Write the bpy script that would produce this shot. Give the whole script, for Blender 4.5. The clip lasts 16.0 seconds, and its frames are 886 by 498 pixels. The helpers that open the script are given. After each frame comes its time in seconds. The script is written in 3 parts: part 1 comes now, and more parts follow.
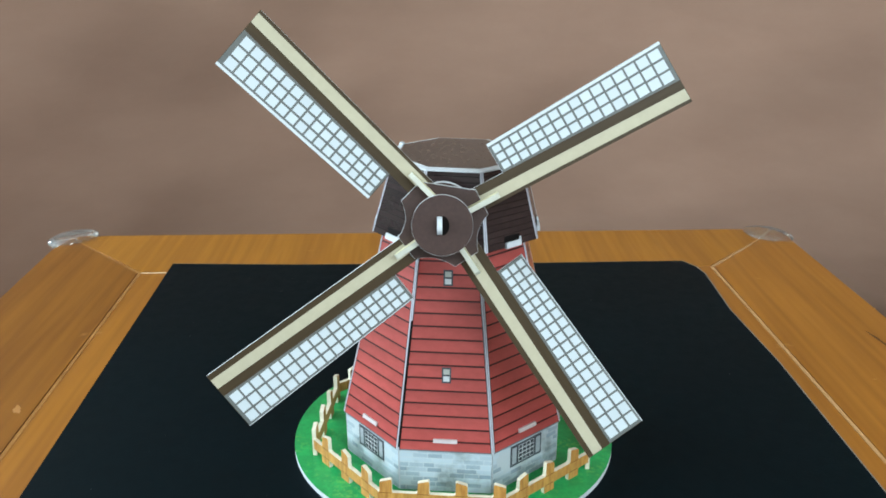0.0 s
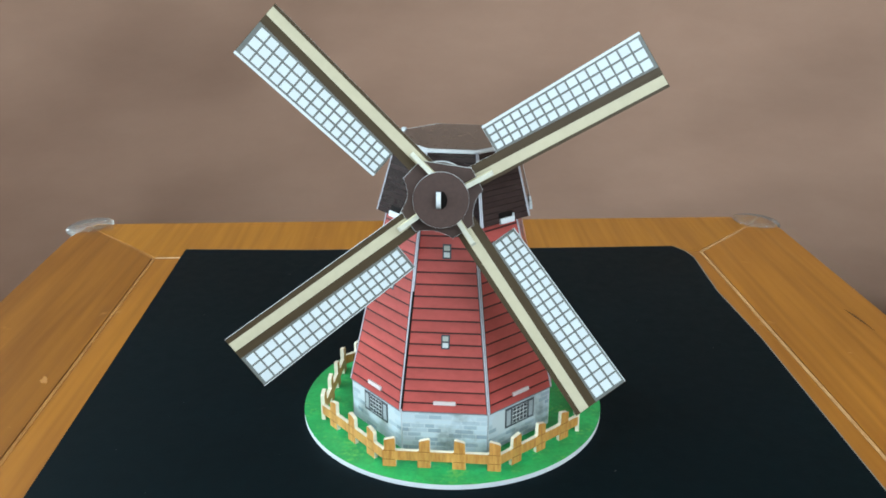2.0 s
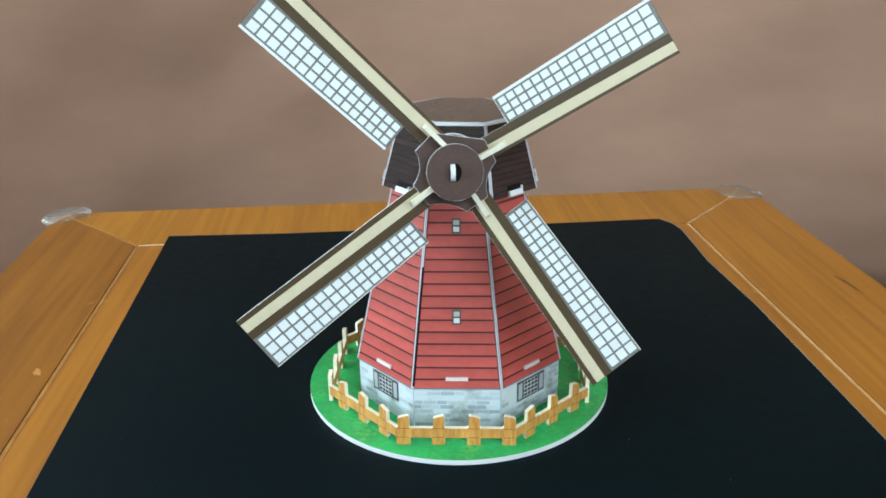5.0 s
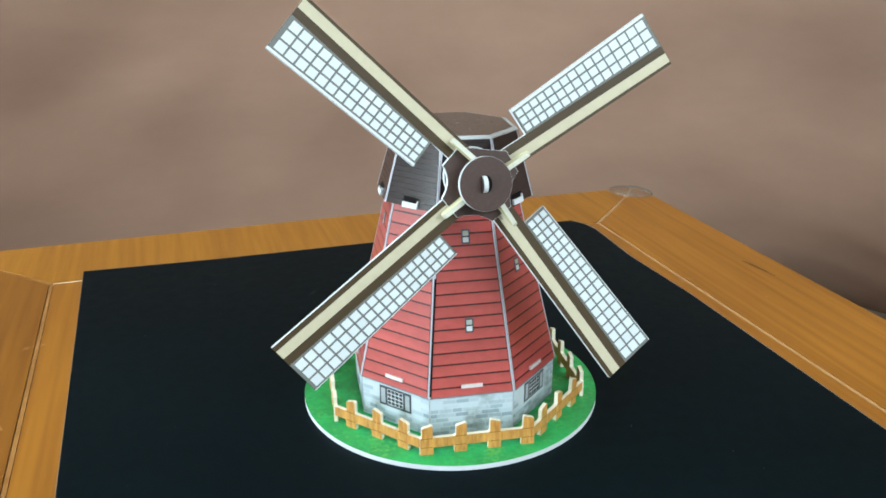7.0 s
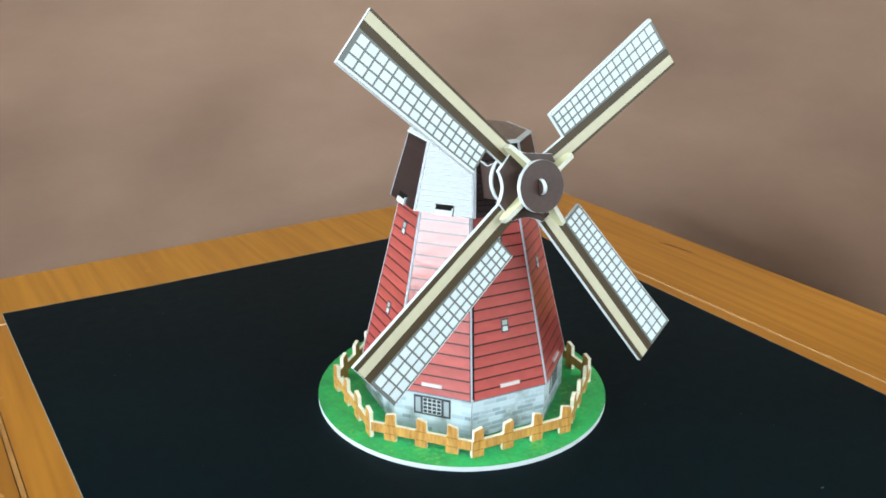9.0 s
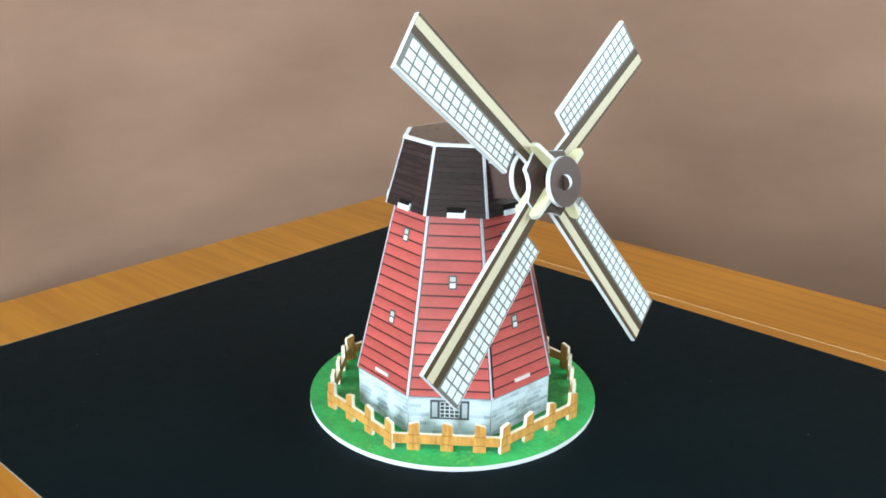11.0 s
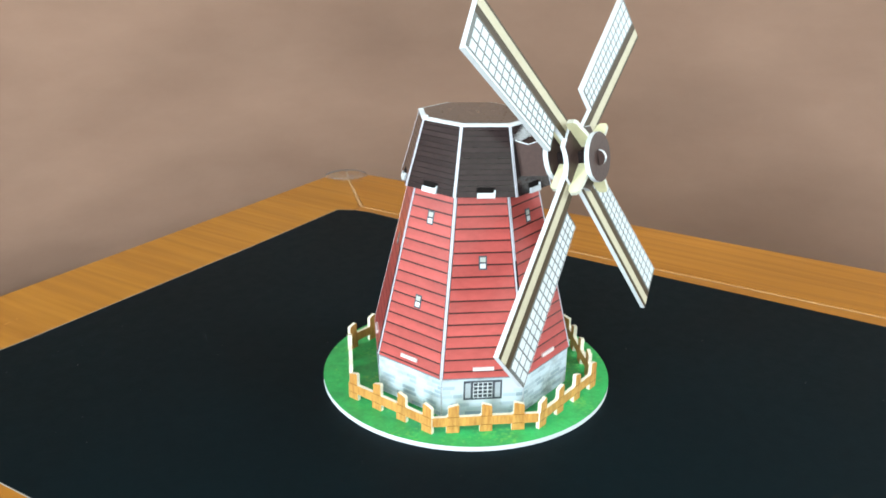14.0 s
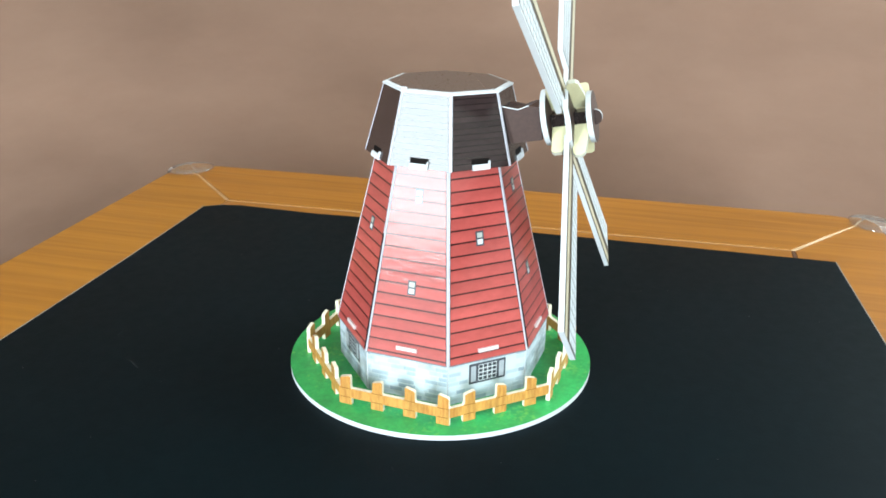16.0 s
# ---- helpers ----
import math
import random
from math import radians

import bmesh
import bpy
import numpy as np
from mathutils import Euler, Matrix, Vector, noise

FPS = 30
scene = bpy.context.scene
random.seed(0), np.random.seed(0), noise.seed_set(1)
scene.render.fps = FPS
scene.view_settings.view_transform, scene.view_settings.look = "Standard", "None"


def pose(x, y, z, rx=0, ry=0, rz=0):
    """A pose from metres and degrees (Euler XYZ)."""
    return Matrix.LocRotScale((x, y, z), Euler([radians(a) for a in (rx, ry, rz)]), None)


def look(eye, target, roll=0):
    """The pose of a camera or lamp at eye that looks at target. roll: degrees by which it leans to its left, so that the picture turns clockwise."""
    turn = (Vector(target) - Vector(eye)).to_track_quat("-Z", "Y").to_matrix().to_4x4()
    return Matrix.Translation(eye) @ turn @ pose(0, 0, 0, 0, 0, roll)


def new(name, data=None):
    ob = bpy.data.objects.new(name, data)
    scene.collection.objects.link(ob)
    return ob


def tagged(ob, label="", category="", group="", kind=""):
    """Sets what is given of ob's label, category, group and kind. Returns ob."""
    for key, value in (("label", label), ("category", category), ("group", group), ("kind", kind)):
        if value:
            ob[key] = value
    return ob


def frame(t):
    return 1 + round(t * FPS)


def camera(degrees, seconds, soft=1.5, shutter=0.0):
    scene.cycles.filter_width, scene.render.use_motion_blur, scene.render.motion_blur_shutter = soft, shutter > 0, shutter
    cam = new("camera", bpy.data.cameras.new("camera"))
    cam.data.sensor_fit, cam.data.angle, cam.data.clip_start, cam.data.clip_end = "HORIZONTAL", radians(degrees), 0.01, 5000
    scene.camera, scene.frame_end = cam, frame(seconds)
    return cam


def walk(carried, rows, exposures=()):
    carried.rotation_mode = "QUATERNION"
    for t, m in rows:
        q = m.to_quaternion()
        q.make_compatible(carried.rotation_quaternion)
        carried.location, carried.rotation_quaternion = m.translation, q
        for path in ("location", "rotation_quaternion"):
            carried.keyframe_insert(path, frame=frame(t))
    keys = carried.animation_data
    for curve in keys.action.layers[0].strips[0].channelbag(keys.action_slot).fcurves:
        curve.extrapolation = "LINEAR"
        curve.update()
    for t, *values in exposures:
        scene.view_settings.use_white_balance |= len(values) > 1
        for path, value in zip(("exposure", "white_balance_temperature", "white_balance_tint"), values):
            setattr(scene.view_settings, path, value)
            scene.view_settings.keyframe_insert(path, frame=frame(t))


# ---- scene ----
cam = camera(53.7, 16.0, 1.7)
PATH = [
    (0, (0.03070, -0.38928, 0.24924), (-0.00838, 0.03032, 0.09139), -0.18),
    (0.5, (0.03254, -0.39822, 0.24993), (-0.00570, 0.02155, 0.09235), -0.29),
    (1, (0.03438, -0.40263, 0.24787), (-0.00448, 0.01691, 0.08983), -0.30),
    (1.5, (0.03414, -0.41064, 0.24714), (-0.00486, 0.00876, 0.08876), -0.19),
    (2, (0.03569, -0.42262, 0.24950), (-0.00500, -0.00315, 0.09172), -0.33),
    (2.5, (0.03631, -0.43272, 0.24984), (-0.00510, -0.01249, 0.09429), 0.01),
    (3, (0.03894, -0.43593, 0.25162), (-0.00276, -0.01611, 0.09505), -0.18),
    (3.5, (0.03824, -0.43387, 0.24803), (-0.00350, -0.01477, 0.08954), -0.16),
    (4, (0.03461, -0.42471, 0.24151), (-0.00611, -0.00675, 0.07980), -0.11),
    (4.2, (0.03222, -0.42218, 0.24073), (-0.00729, -0.00447, 0.07806), -0.20),
    (6.3, (-0.04675, -0.42200, 0.24900), (-0.00587, -0.00600, 0.08260), -0.85),
    (6.5, (-0.05705, -0.42460, 0.24718), (-0.00618, -0.00795, 0.08496), -0.51),
    (7, (-0.08302, -0.42480, 0.24701), (-0.00664, -0.01099, 0.08753), -0.35),
    (7.5, (-0.11198, -0.41971, 0.25003), (-0.00903, -0.01290, 0.08755), -0.20),
    (8, (-0.14017, -0.41119, 0.25108), (-0.01289, -0.01136, 0.08848), -0.31),
    (8.5, (-0.16799, -0.39889, 0.25024), (-0.01569, -0.00755, 0.08849), -0.03),
    (9, (-0.19861, -0.39161, 0.25175), (-0.01859, -0.01133, 0.09211), 0.08),
    (9.2, (-0.21150, -0.38864, 0.24803), (-0.01971, -0.01241, 0.09256), 0.16),
    (11.3, (-0.31431, -0.31358, 0.24710), (-0.02141, -0.01081, 0.08891), 0.74),
    (11.5, (-0.32465, -0.30163, 0.25073), (-0.02238, -0.01039, 0.08851), 0.87),
    (12, (-0.34319, -0.28186, 0.24945), (-0.02418, -0.00873, 0.08778), 0.91),
    (12.5, (-0.35054, -0.27139, 0.25248), (-0.02686, -0.00641, 0.08659), 1.07),
    (13, (-0.35062, -0.27170, 0.24775), (-0.02874, -0.00348, 0.08359), 1.02),
    (13.5, (-0.35159, -0.26970, 0.24670), (-0.02852, -0.00330, 0.08190), 1.17),
    (14, (-0.35848, -0.26408, 0.24701), (-0.02938, -0.00359, 0.08472), 0.77),
    (14.5, (-0.37967, -0.23486, 0.25130), (-0.02881, -0.00552, 0.08761), 0.72),
    (15, (-0.38935, -0.20342, 0.24725), (-0.02050, -0.00557, 0.08201), 0.64),
    (15.5, (-0.40018, -0.17221, 0.24365), (-0.01714, -0.00620, 0.07566), 0.77),
    (16, (-0.39692, -0.14532, 0.23533), (-0.00601, -0.00136, 0.06513), 0.64),
]
walk(cam, [(t, look(e, g, r)) for t, e, g, r in PATH], [(0, -0.52, 6210, 10), (2.5, -0.46, 6210, 10), (4, -0.44, 6260, 10), (7, -0.37, 6370, 10), (9, -0.34, 6410, 10), (12, -0.16, 6540, 12), (16, -0.10, 6580, 12)])

# ---- world, windows' light ----
world = bpy.data.worlds.new("sky")
scene.world = world
world.use_nodes = True
wn = world.node_tree
sky = wn.nodes.new("ShaderNodeTexSky")
sky.sky_type = "NISHITA"
sky.sun_disc = False
sky.sun_elevation = radians(40)
sky.sun_rotation = radians(90)
wn.links.new(sky.outputs["Color"], wn.nodes["Background"].inputs["Color"])
wn.nodes["Background"].inputs["Strength"].default_value = 0.1

FLOOR_Z = -0.46
ROOM = 2.2
# each window: the wall's corner and way along it, from-to along the wall, sill, head, daylight in watts per square metre
WEST = ((-ROOM, -ROOM, FLOOR_Z), (0, 1, 0))
SOUTH = ((ROOM, -ROOM, FLOOR_Z), (-1, 0, 0))
EAST = ((ROOM, ROOM, FLOOR_Z), (0, -1, 0))
WINDOWS = [
    (WEST, ROOM - 1.42, ROOM - 0.56, 0.60, 1.55, 116.0),
    (WEST, ROOM + 0.52, ROOM + 1.26, 0.60, 1.84, 98.0),
    # south and east windows are unseen, added to fill the front and right sides
    (SOUTH, ROOM - 1.95, ROOM - 0.20, 1.66, 2.30, 81.0),
    (EAST, ROOM + 1.15, ROOM + 2.00, 0.70, 1.90, 40.0),
]


def window_lamp(wall_line, a, b, sill, head, watts):
    """Daylight that enters through one window opening."""
    lamp = bpy.data.lights.new("window_daylight", "AREA")
    lamp.shape, lamp.size, lamp.size_y = "RECTANGLE", b - a, head - sill
    lamp.energy = watts * (b - a) * (head - sill)
    lamp.color = (0.775, 0.94, 1.0)
    ob = new("window_daylight", lamp)
    o, way = Vector(wall_line[0]), Vector(wall_line[1])
    inward = way.cross(Vector((0, 0, 1)))
    eye = o + way * (a + b) / 2 + Vector((0, 0, (sill + head) / 2)) - inward * 0.02
    ob.matrix_world = look(eye, eye + inward)
    return ob


for w in WINDOWS:
    window_lamp(*w)


# ---- materials ----
def mat(name, colour, rough=0.5, dark=None, scale=200.0, amount=0.5, bump=0.0, bump_scale=None, tint=0.0,
        stretch=(1, 1, 1), spec=0.5, coat=0.0, stain=0.0, stain_scale=30.0, metal=0.0, grit=0.08, fade=0.0, gloss=0.12):
    """A printed, painted or plain surface: grain between two colours, larger stains, fine relief, and a tint of its own for each piece."""
    m = bpy.data.materials.new(name)
    m.use_nodes = True
    nt = m.node_tree
    n, li = nt.nodes, nt.links
    bsdf = n["Principled BSDF"]
    co = n.new("ShaderNodeTexCoord")
    info = n.new("ShaderNodeObjectInfo")
    mp = n.new("ShaderNodeMapping")
    mp.inputs["Scale"].default_value = stretch
    li.new(co.outputs["Object"], mp.inputs["Vector"])
    shift = n.new("ShaderNodeVectorMath")
    shift.operation = "MULTIPLY_ADD"
    shift.inputs[1].default_value = (3.1, 5.3, 7.7)
    rnd = n.new("ShaderNodeCombineXYZ")
    for s in "XYZ":
        li.new(info.outputs["Random"], rnd.inputs[s])
    li.new(rnd.outputs[0], shift.inputs[0])
    li.new(mp.outputs[0], shift.inputs[2])
    fine = n.new("ShaderNodeTexNoise")
    fine.inputs["Scale"].default_value = scale
    fine.inputs["Detail"].default_value = 5
    fine.inputs["Roughness"].default_value = 0.65
    li.new(shift.outputs[0], fine.inputs["Vector"])
    ramp = n.new("ShaderNodeMapRange")
    ramp.inputs[1].default_value, ramp.inputs[2].default_value = 0.3, 0.7
    ramp.inputs[4].default_value = amount
    li.new(fine.outputs["Fac"], ramp.inputs[0])
    mix = n.new("ShaderNodeMix")
    mix.data_type = "RGBA"
    mix.inputs[6].default_value = (*colour, 1)
    mix.inputs[7].default_value = (*(dark or [c * 0.75 for c in colour]), 1)
    li.new(ramp.outputs[0], mix.inputs[0])
    out = mix.outputs[2]
    if stain:
        big = n.new("ShaderNodeTexNoise")
        big.inputs["Scale"].default_value = stain_scale
        big.inputs["Detail"].default_value = 3
        li.new(shift.outputs[0], big.inputs["Vector"])
        mr = n.new("ShaderNodeMapRange")
        mr.inputs[1].default_value, mr.inputs[2].default_value = 0.3, 0.7
        mr.inputs[3].default_value, mr.inputs[4].default_value = 1 - stain, 1 + stain
        li.new(big.outputs["Fac"], mr.inputs[0])
        hs = n.new("ShaderNodeHueSaturation")
        li.new(mr.outputs[0], hs.inputs["Value"])
        li.new(out, hs.inputs["Color"])
        out = hs.outputs[0]
    if tint:
        mr = n.new("ShaderNodeMapRange")
        mr.inputs[3].default_value, mr.inputs[4].default_value = 1 - tint, 1 + tint
        li.new(info.outputs["Random"], mr.inputs[0])
        hs = n.new("ShaderNodeHueSaturation")
        li.new(mr.outputs[0], hs.inputs["Value"])
        li.new(out, hs.inputs["Color"])
        out = hs.outputs[0]
    if fade:  # the print deepens towards the upper edge of each plank
        sep = n.new("ShaderNodeSeparateXYZ")
        li.new(co.outputs["Generated"], sep.inputs[0])
        mr = n.new("ShaderNodeMapRange")
        mr.inputs[1].default_value, mr.inputs[2].default_value = 0.35, 1.0
        mr.inputs[3].default_value, mr.inputs[4].default_value = 1.0, 1 - fade
        li.new(sep.outputs["Y"], mr.inputs[0])
        hs = n.new("ShaderNodeHueSaturation")
        li.new(mr.outputs[0], hs.inputs["Value"])
        li.new(out, hs.inputs["Color"])
        out = hs.outputs[0]
    li.new(out, bsdf.inputs["Base Color"])
    rr = n.new("ShaderNodeMapRange")
    rr.inputs[3].default_value, rr.inputs[4].default_value = max(rough - grit, 0.02), rough + grit
    li.new(fine.outputs["Fac"], rr.inputs[0])
    li.new(rr.outputs[0], bsdf.inputs["Roughness"])
    bsdf.inputs["Specular IOR Level"].default_value = spec
    bsdf.inputs["Coat Weight"].default_value = coat
    bsdf.inputs["Coat Roughness"].default_value = gloss
    bsdf.inputs["Metallic"].default_value = metal
    if bump:
        bt = n.new("ShaderNodeTexNoise")
        bt.inputs["Scale"].default_value = bump_scale or scale
        bt.inputs["Detail"].default_value = 3
        li.new(shift.outputs[0], bt.inputs["Vector"])
        b = n.new("ShaderNodeBump")
        b.inputs["Strength"].default_value = bump
        b.inputs["Distance"].default_value = 0.0005
        li.new(bt.outputs["Fac"], b.inputs["Height"])
        li.new(b.outputs[0], bsdf.inputs["Normal"])
        li.new(b.outputs[0], bsdf.inputs["Coat Normal"])
    return m


foam = mat("white_foam_board", (0.60, 0.63, 0.66), 0.6, (0.54, 0.56, 0.59), 700, 0.6, 0.25, 900)
tab_pink = mat("pale_pinkish_tab", (0.60, 0.53, 0.53), 0.6, (0.50, 0.40, 0.40), 400, 0.7)
edge_cream = mat("cream_cut_edge", (0.75, 0.70, 0.56), 0.55, (0.66, 0.58, 0.42), 500, 0.6)
bracket_edge = mat("dull_cream_cut_edge", (0.55, 0.54, 0.46), 0.55, (0.47, 0.455, 0.375), 500, 0.6)
cream_foam = mat("cream_foam_board", (0.67, 0.63, 0.40), 0.5, (0.58, 0.53, 0.32), 500, 0.5)
seam = mat("grey_seam", (0.16, 0.15, 0.165), 0.7, (0.10, 0.09, 0.10), 400, 0.6)
seam_pale = mat("pale_grey_seam", (0.30, 0.29, 0.34), 0.7, (0.22, 0.21, 0.25), 400, 0.6)
strip_white = mat("pale_cut_edge", (0.60, 0.60, 0.65), 0.6, (0.50, 0.49, 0.55), 500, 0.7)
dark_line = mat("maroon_print", (0.036, 0.007, 0.007), 0.34, (0.022, 0.004, 0.004), 300, 0.5, 0.22, 170, 0, (0.7, 1.4, 1), spec=0.30, coat=0.50, gloss=0.13, grit=0.04)
red = mat("red_printed_plank", (0.43, 0.077, 0.067), 0.34, (0.325, 0.055, 0.048), 260, 0.7, 0.22, 170, 0.05, (0.7, 1.4, 1), spec=0.30, coat=0.50, gloss=0.13, stain=0.12, stain_scale=45, grit=0.04, fade=0.14)
brown_line = mat("black_brown_print", (0.017, 0.011, 0.011), 0.14, None, 300, 0.4, 0.05, 60, 0, (0.6, 1.2, 1), spec=0.45, grit=0.02)
brown = mat("dark_brown_printed_plank", (0.032, 0.0205, 0.0205), 0.14, (0.019, 0.012, 0.012), 300, 0.8, 0.14, 55, 0.12, (0.6, 1.2, 1), spec=0.45, stain=0.15, stain_scale=60, grit=0.02)
plain_brown = mat("dark_brown_print", (0.066, 0.038, 0.033), 0.38, (0.044, 0.025, 0.0215), 500, 0.7, 0.12, 500, spec=0.33)
roof_brown = mat("roof_brown_print", (0.064, 0.052, 0.048), 0.28, (0.053, 0.043, 0.039), 400, 0.5, 0.02, 200, spec=0.75, grit=0.03, coat=0.35, gloss=0.16)
stripe_brown = mat("brown_stripe_print", (0.062, 0.041, 0.021), 0.45, (0.044, 0.029, 0.015), 300, 0.7, 0, None, 0, (0.2, 2, 1), spec=0.18)
cream = mat("cream_stripe_print", (0.49, 0.442, 0.322), 0.45, (0.425, 0.375, 0.27), 240, 0.6, spec=0.2)
lattice = mat("grey_brown_lattice_print", (0.145, 0.148, 0.142), 0.45, (0.105, 0.108, 0.104), 400, 0.6, spec=0.25)
pane_white = mat("pale_pane_print", (0.575, 0.615, 0.64), 0.45, (0.49, 0.535, 0.565), 300, 0.5, 0, None, 0.04, spec=0.3)
orange = mat("orange_wood_print", (0.58, 0.300, 0.078), 0.42, (0.35, 0.130, 0.026), 330, 0.95, 0.08, 400, 0.05, (2.2, 0.30, 1), stain=0.14, stain_scale=120)
picket_dark = mat("brown_picket_line_print", (0.22, 0.085, 0.016), 0.45, (0.14, 0.05, 0.01), 300, 0.7, spec=0.3)
frame_grey = mat("grey_window_print", (0.050, 0.057, 0.072), 0.35, spec=0.4, coat=0.50, gloss=0.13)
glass_grey = mat("grey_pane_print", (0.42, 0.44, 0.40), 0.24, (0.30, 0.32, 0.30), 500, 0.7, spec=0.4, coat=0.50, gloss=0.13)
lit_grey = mat("pale_grey_print", (0.62, 0.65, 0.66), 0.24, (0.5, 0.53, 0.55), 500, 0.6, spec=0.4, coat=0.50, gloss=0.13)
shutter_grey = mat("grey_shutter_print", (0.36, 0.39, 0.42), 0.45, (0.26, 0.29, 0.31), 500, 0.7, spec=0.3)
glass_dark = mat("dark_pane_print", (0.040, 0.046, 0.056), 0.6, (0.03, 0.035, 0.042), 500, 0.7, spec=0.2)
# for the gouge, and for the shade in half of the near groove
gouge_groove_dark = mat("dark_gouge", (0.10, 0.035, 0.008), 0.6)
# one groove wood in lit and dim copies: glint and shade put into the colour
groove_lit = mat("pale_groove_wood", (0.82, 0.64, 0.45), 0.25, (0.62, 0.38, 0.18), 45, 0.8, spec=0.6)
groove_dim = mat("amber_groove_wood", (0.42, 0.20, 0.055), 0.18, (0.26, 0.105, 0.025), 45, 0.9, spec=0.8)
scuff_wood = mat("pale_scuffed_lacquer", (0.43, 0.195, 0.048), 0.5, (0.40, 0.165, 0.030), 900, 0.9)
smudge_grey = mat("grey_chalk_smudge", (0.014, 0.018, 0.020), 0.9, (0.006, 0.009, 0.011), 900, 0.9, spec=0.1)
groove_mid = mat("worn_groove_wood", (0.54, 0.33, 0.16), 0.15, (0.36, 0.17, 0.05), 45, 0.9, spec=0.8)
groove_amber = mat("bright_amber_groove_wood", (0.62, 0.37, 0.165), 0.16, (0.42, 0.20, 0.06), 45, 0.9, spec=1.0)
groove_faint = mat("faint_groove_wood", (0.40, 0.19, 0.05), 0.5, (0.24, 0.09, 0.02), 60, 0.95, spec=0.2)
sheet_side = mat("dark_card_edge", (0.05, 0.045, 0.04), 0.7)
sheet_edge = mat("grey_card_edge", (0.30, 0.275, 0.24), 0.7)
dust_grey = mat("grey_dust", (0.075, 0.075, 0.074), 0.9)
# near-black colour that stands for the shade inside slots and open seams
hole_shade = mat("slot_shadow_brown", (0.006, 0.0045, 0.004), 0.8, spec=0.1)
leg_wood = mat("table_leg_wood", (0.33, 0.15, 0.045), 0.4, (0.25, 0.10, 0.03), 30, 0.6, 0, None, 0, (6, 6, 0.6))
wall_paint = mat("beige_wall_paint", (0.55, 0.52, 0.47), 0.7, (0.51, 0.48, 0.43), 8, 0.5, 0.1, 60)
floor_mat = mat("dark_oak_floor", (0.095, 0.064, 0.046), 0.6, (0.07, 0.045, 0.032), 30, 0.6, 0.2, 100)
sill_white = mat("white_window_paint", (0.8, 0.8, 0.78), 0.45)
sheet_black = mat("black_card", (0.0012, 0.0062, 0.0085), 0.50, (0.0008, 0.0046, 0.0064), 120, 0.7, 0.10, 500, 0, (1, 1, 1), 0.055, stain=0.12, stain_scale=9)


def grass_print():
    m = mat("green_grass_print", (0.020, 0.40, 0.100), 0.42, (0.009, 0.235, 0.062), 300, 0.9, 0.1, 400, stain=0.2, stain_scale=75)
    nt = m.node_tree
    n, li = nt.nodes, nt.links
    bsdf = n["Principled BSDF"]
    src = bsdf.inputs["Base Color"].links[0].from_socket
    co = n.new("ShaderNodeTexCoord")
    a = n.new("ShaderNodeTexNoise")
    a.inputs["Scale"].default_value, a.inputs["Detail"].default_value = 420, 4
    b = n.new("ShaderNodeTexNoise")
    b.inputs["Scale"].default_value, b.inputs["Detail"].default_value = 55, 3
    mul = n.new("ShaderNodeMath")
    mul.operation = "MULTIPLY"
    for t in (a, b):
        li.new(co.outputs["Object"], t.inputs["Vector"])
    li.new(a.outputs["Fac"], mul.inputs[0])
    li.new(b.outputs["Fac"], mul.inputs[1])
    mr = n.new("ShaderNodeMapRange")
    mr.inputs[1].default_value, mr.inputs[2].default_value, mr.inputs[4].default_value = 0.30, 0.42, 0.55
    li.new(mul.outputs[0], mr.inputs[0])
    mix = n.new("ShaderNodeMix")
    mix.data_type = "RGBA"
    li.new(mr.outputs[0], mix.inputs[0])
    li.new(src, mix.inputs[6])
    mix.inputs[7].default_value = (0.20, 0.50, 0.09, 1)
    li.new(mix.outputs[2], bsdf.inputs["Base Color"])
    return m


def stone_print(name, light, deep):
    """Pale grey-blue stonework printed on card, from light to deep piece by piece, with dark grey blotches."""
    m = bpy.data.materials.new(name)
    m.use_nodes = True
    n, li = m.node_tree.nodes, m.node_tree.links
    bsdf = n["Principled BSDF"]
    info = n.new("ShaderNodeObjectInfo")
    place_at = n.new("ShaderNodeNewGeometry")
    vary = n.new("ShaderNodeValToRGB")
    vary.color_ramp.elements[0].position, vary.color_ramp.elements[1].position = 0.25, 1.0
    vary.color_ramp.elements[0].color, vary.color_ramp.elements[1].color = (*light, 1), (*deep, 1)
    li.new(info.outputs["Random"], vary.inputs[0])
    no = n.new("ShaderNodeTexNoise")
    no.inputs["Scale"].default_value, no.inputs["Detail"].default_value = 62, 7
    no.inputs["Roughness"].default_value = 0.62
    li.new(place_at.outputs["Position"], no.inputs["Vector"])
    mr = n.new("ShaderNodeMapRange")
    mr.inputs[1].default_value, mr.inputs[2].default_value, mr.inputs[4].default_value = 0.50, 0.72, 0.85
    li.new(no.outputs["Fac"], mr.inputs[0])
    mix = n.new("ShaderNodeMix")
    mix.data_type = "RGBA"
    li.new(mr.outputs[0], mix.inputs[0])
    li.new(vary.outputs[0], mix.inputs[6])
    mix.inputs[7].default_value = (0.13, 0.15, 0.135, 1)
    li.new(mix.outputs[2], bsdf.inputs["Base Color"])
    bsdf.inputs["Roughness"].default_value = 0.42
    return m


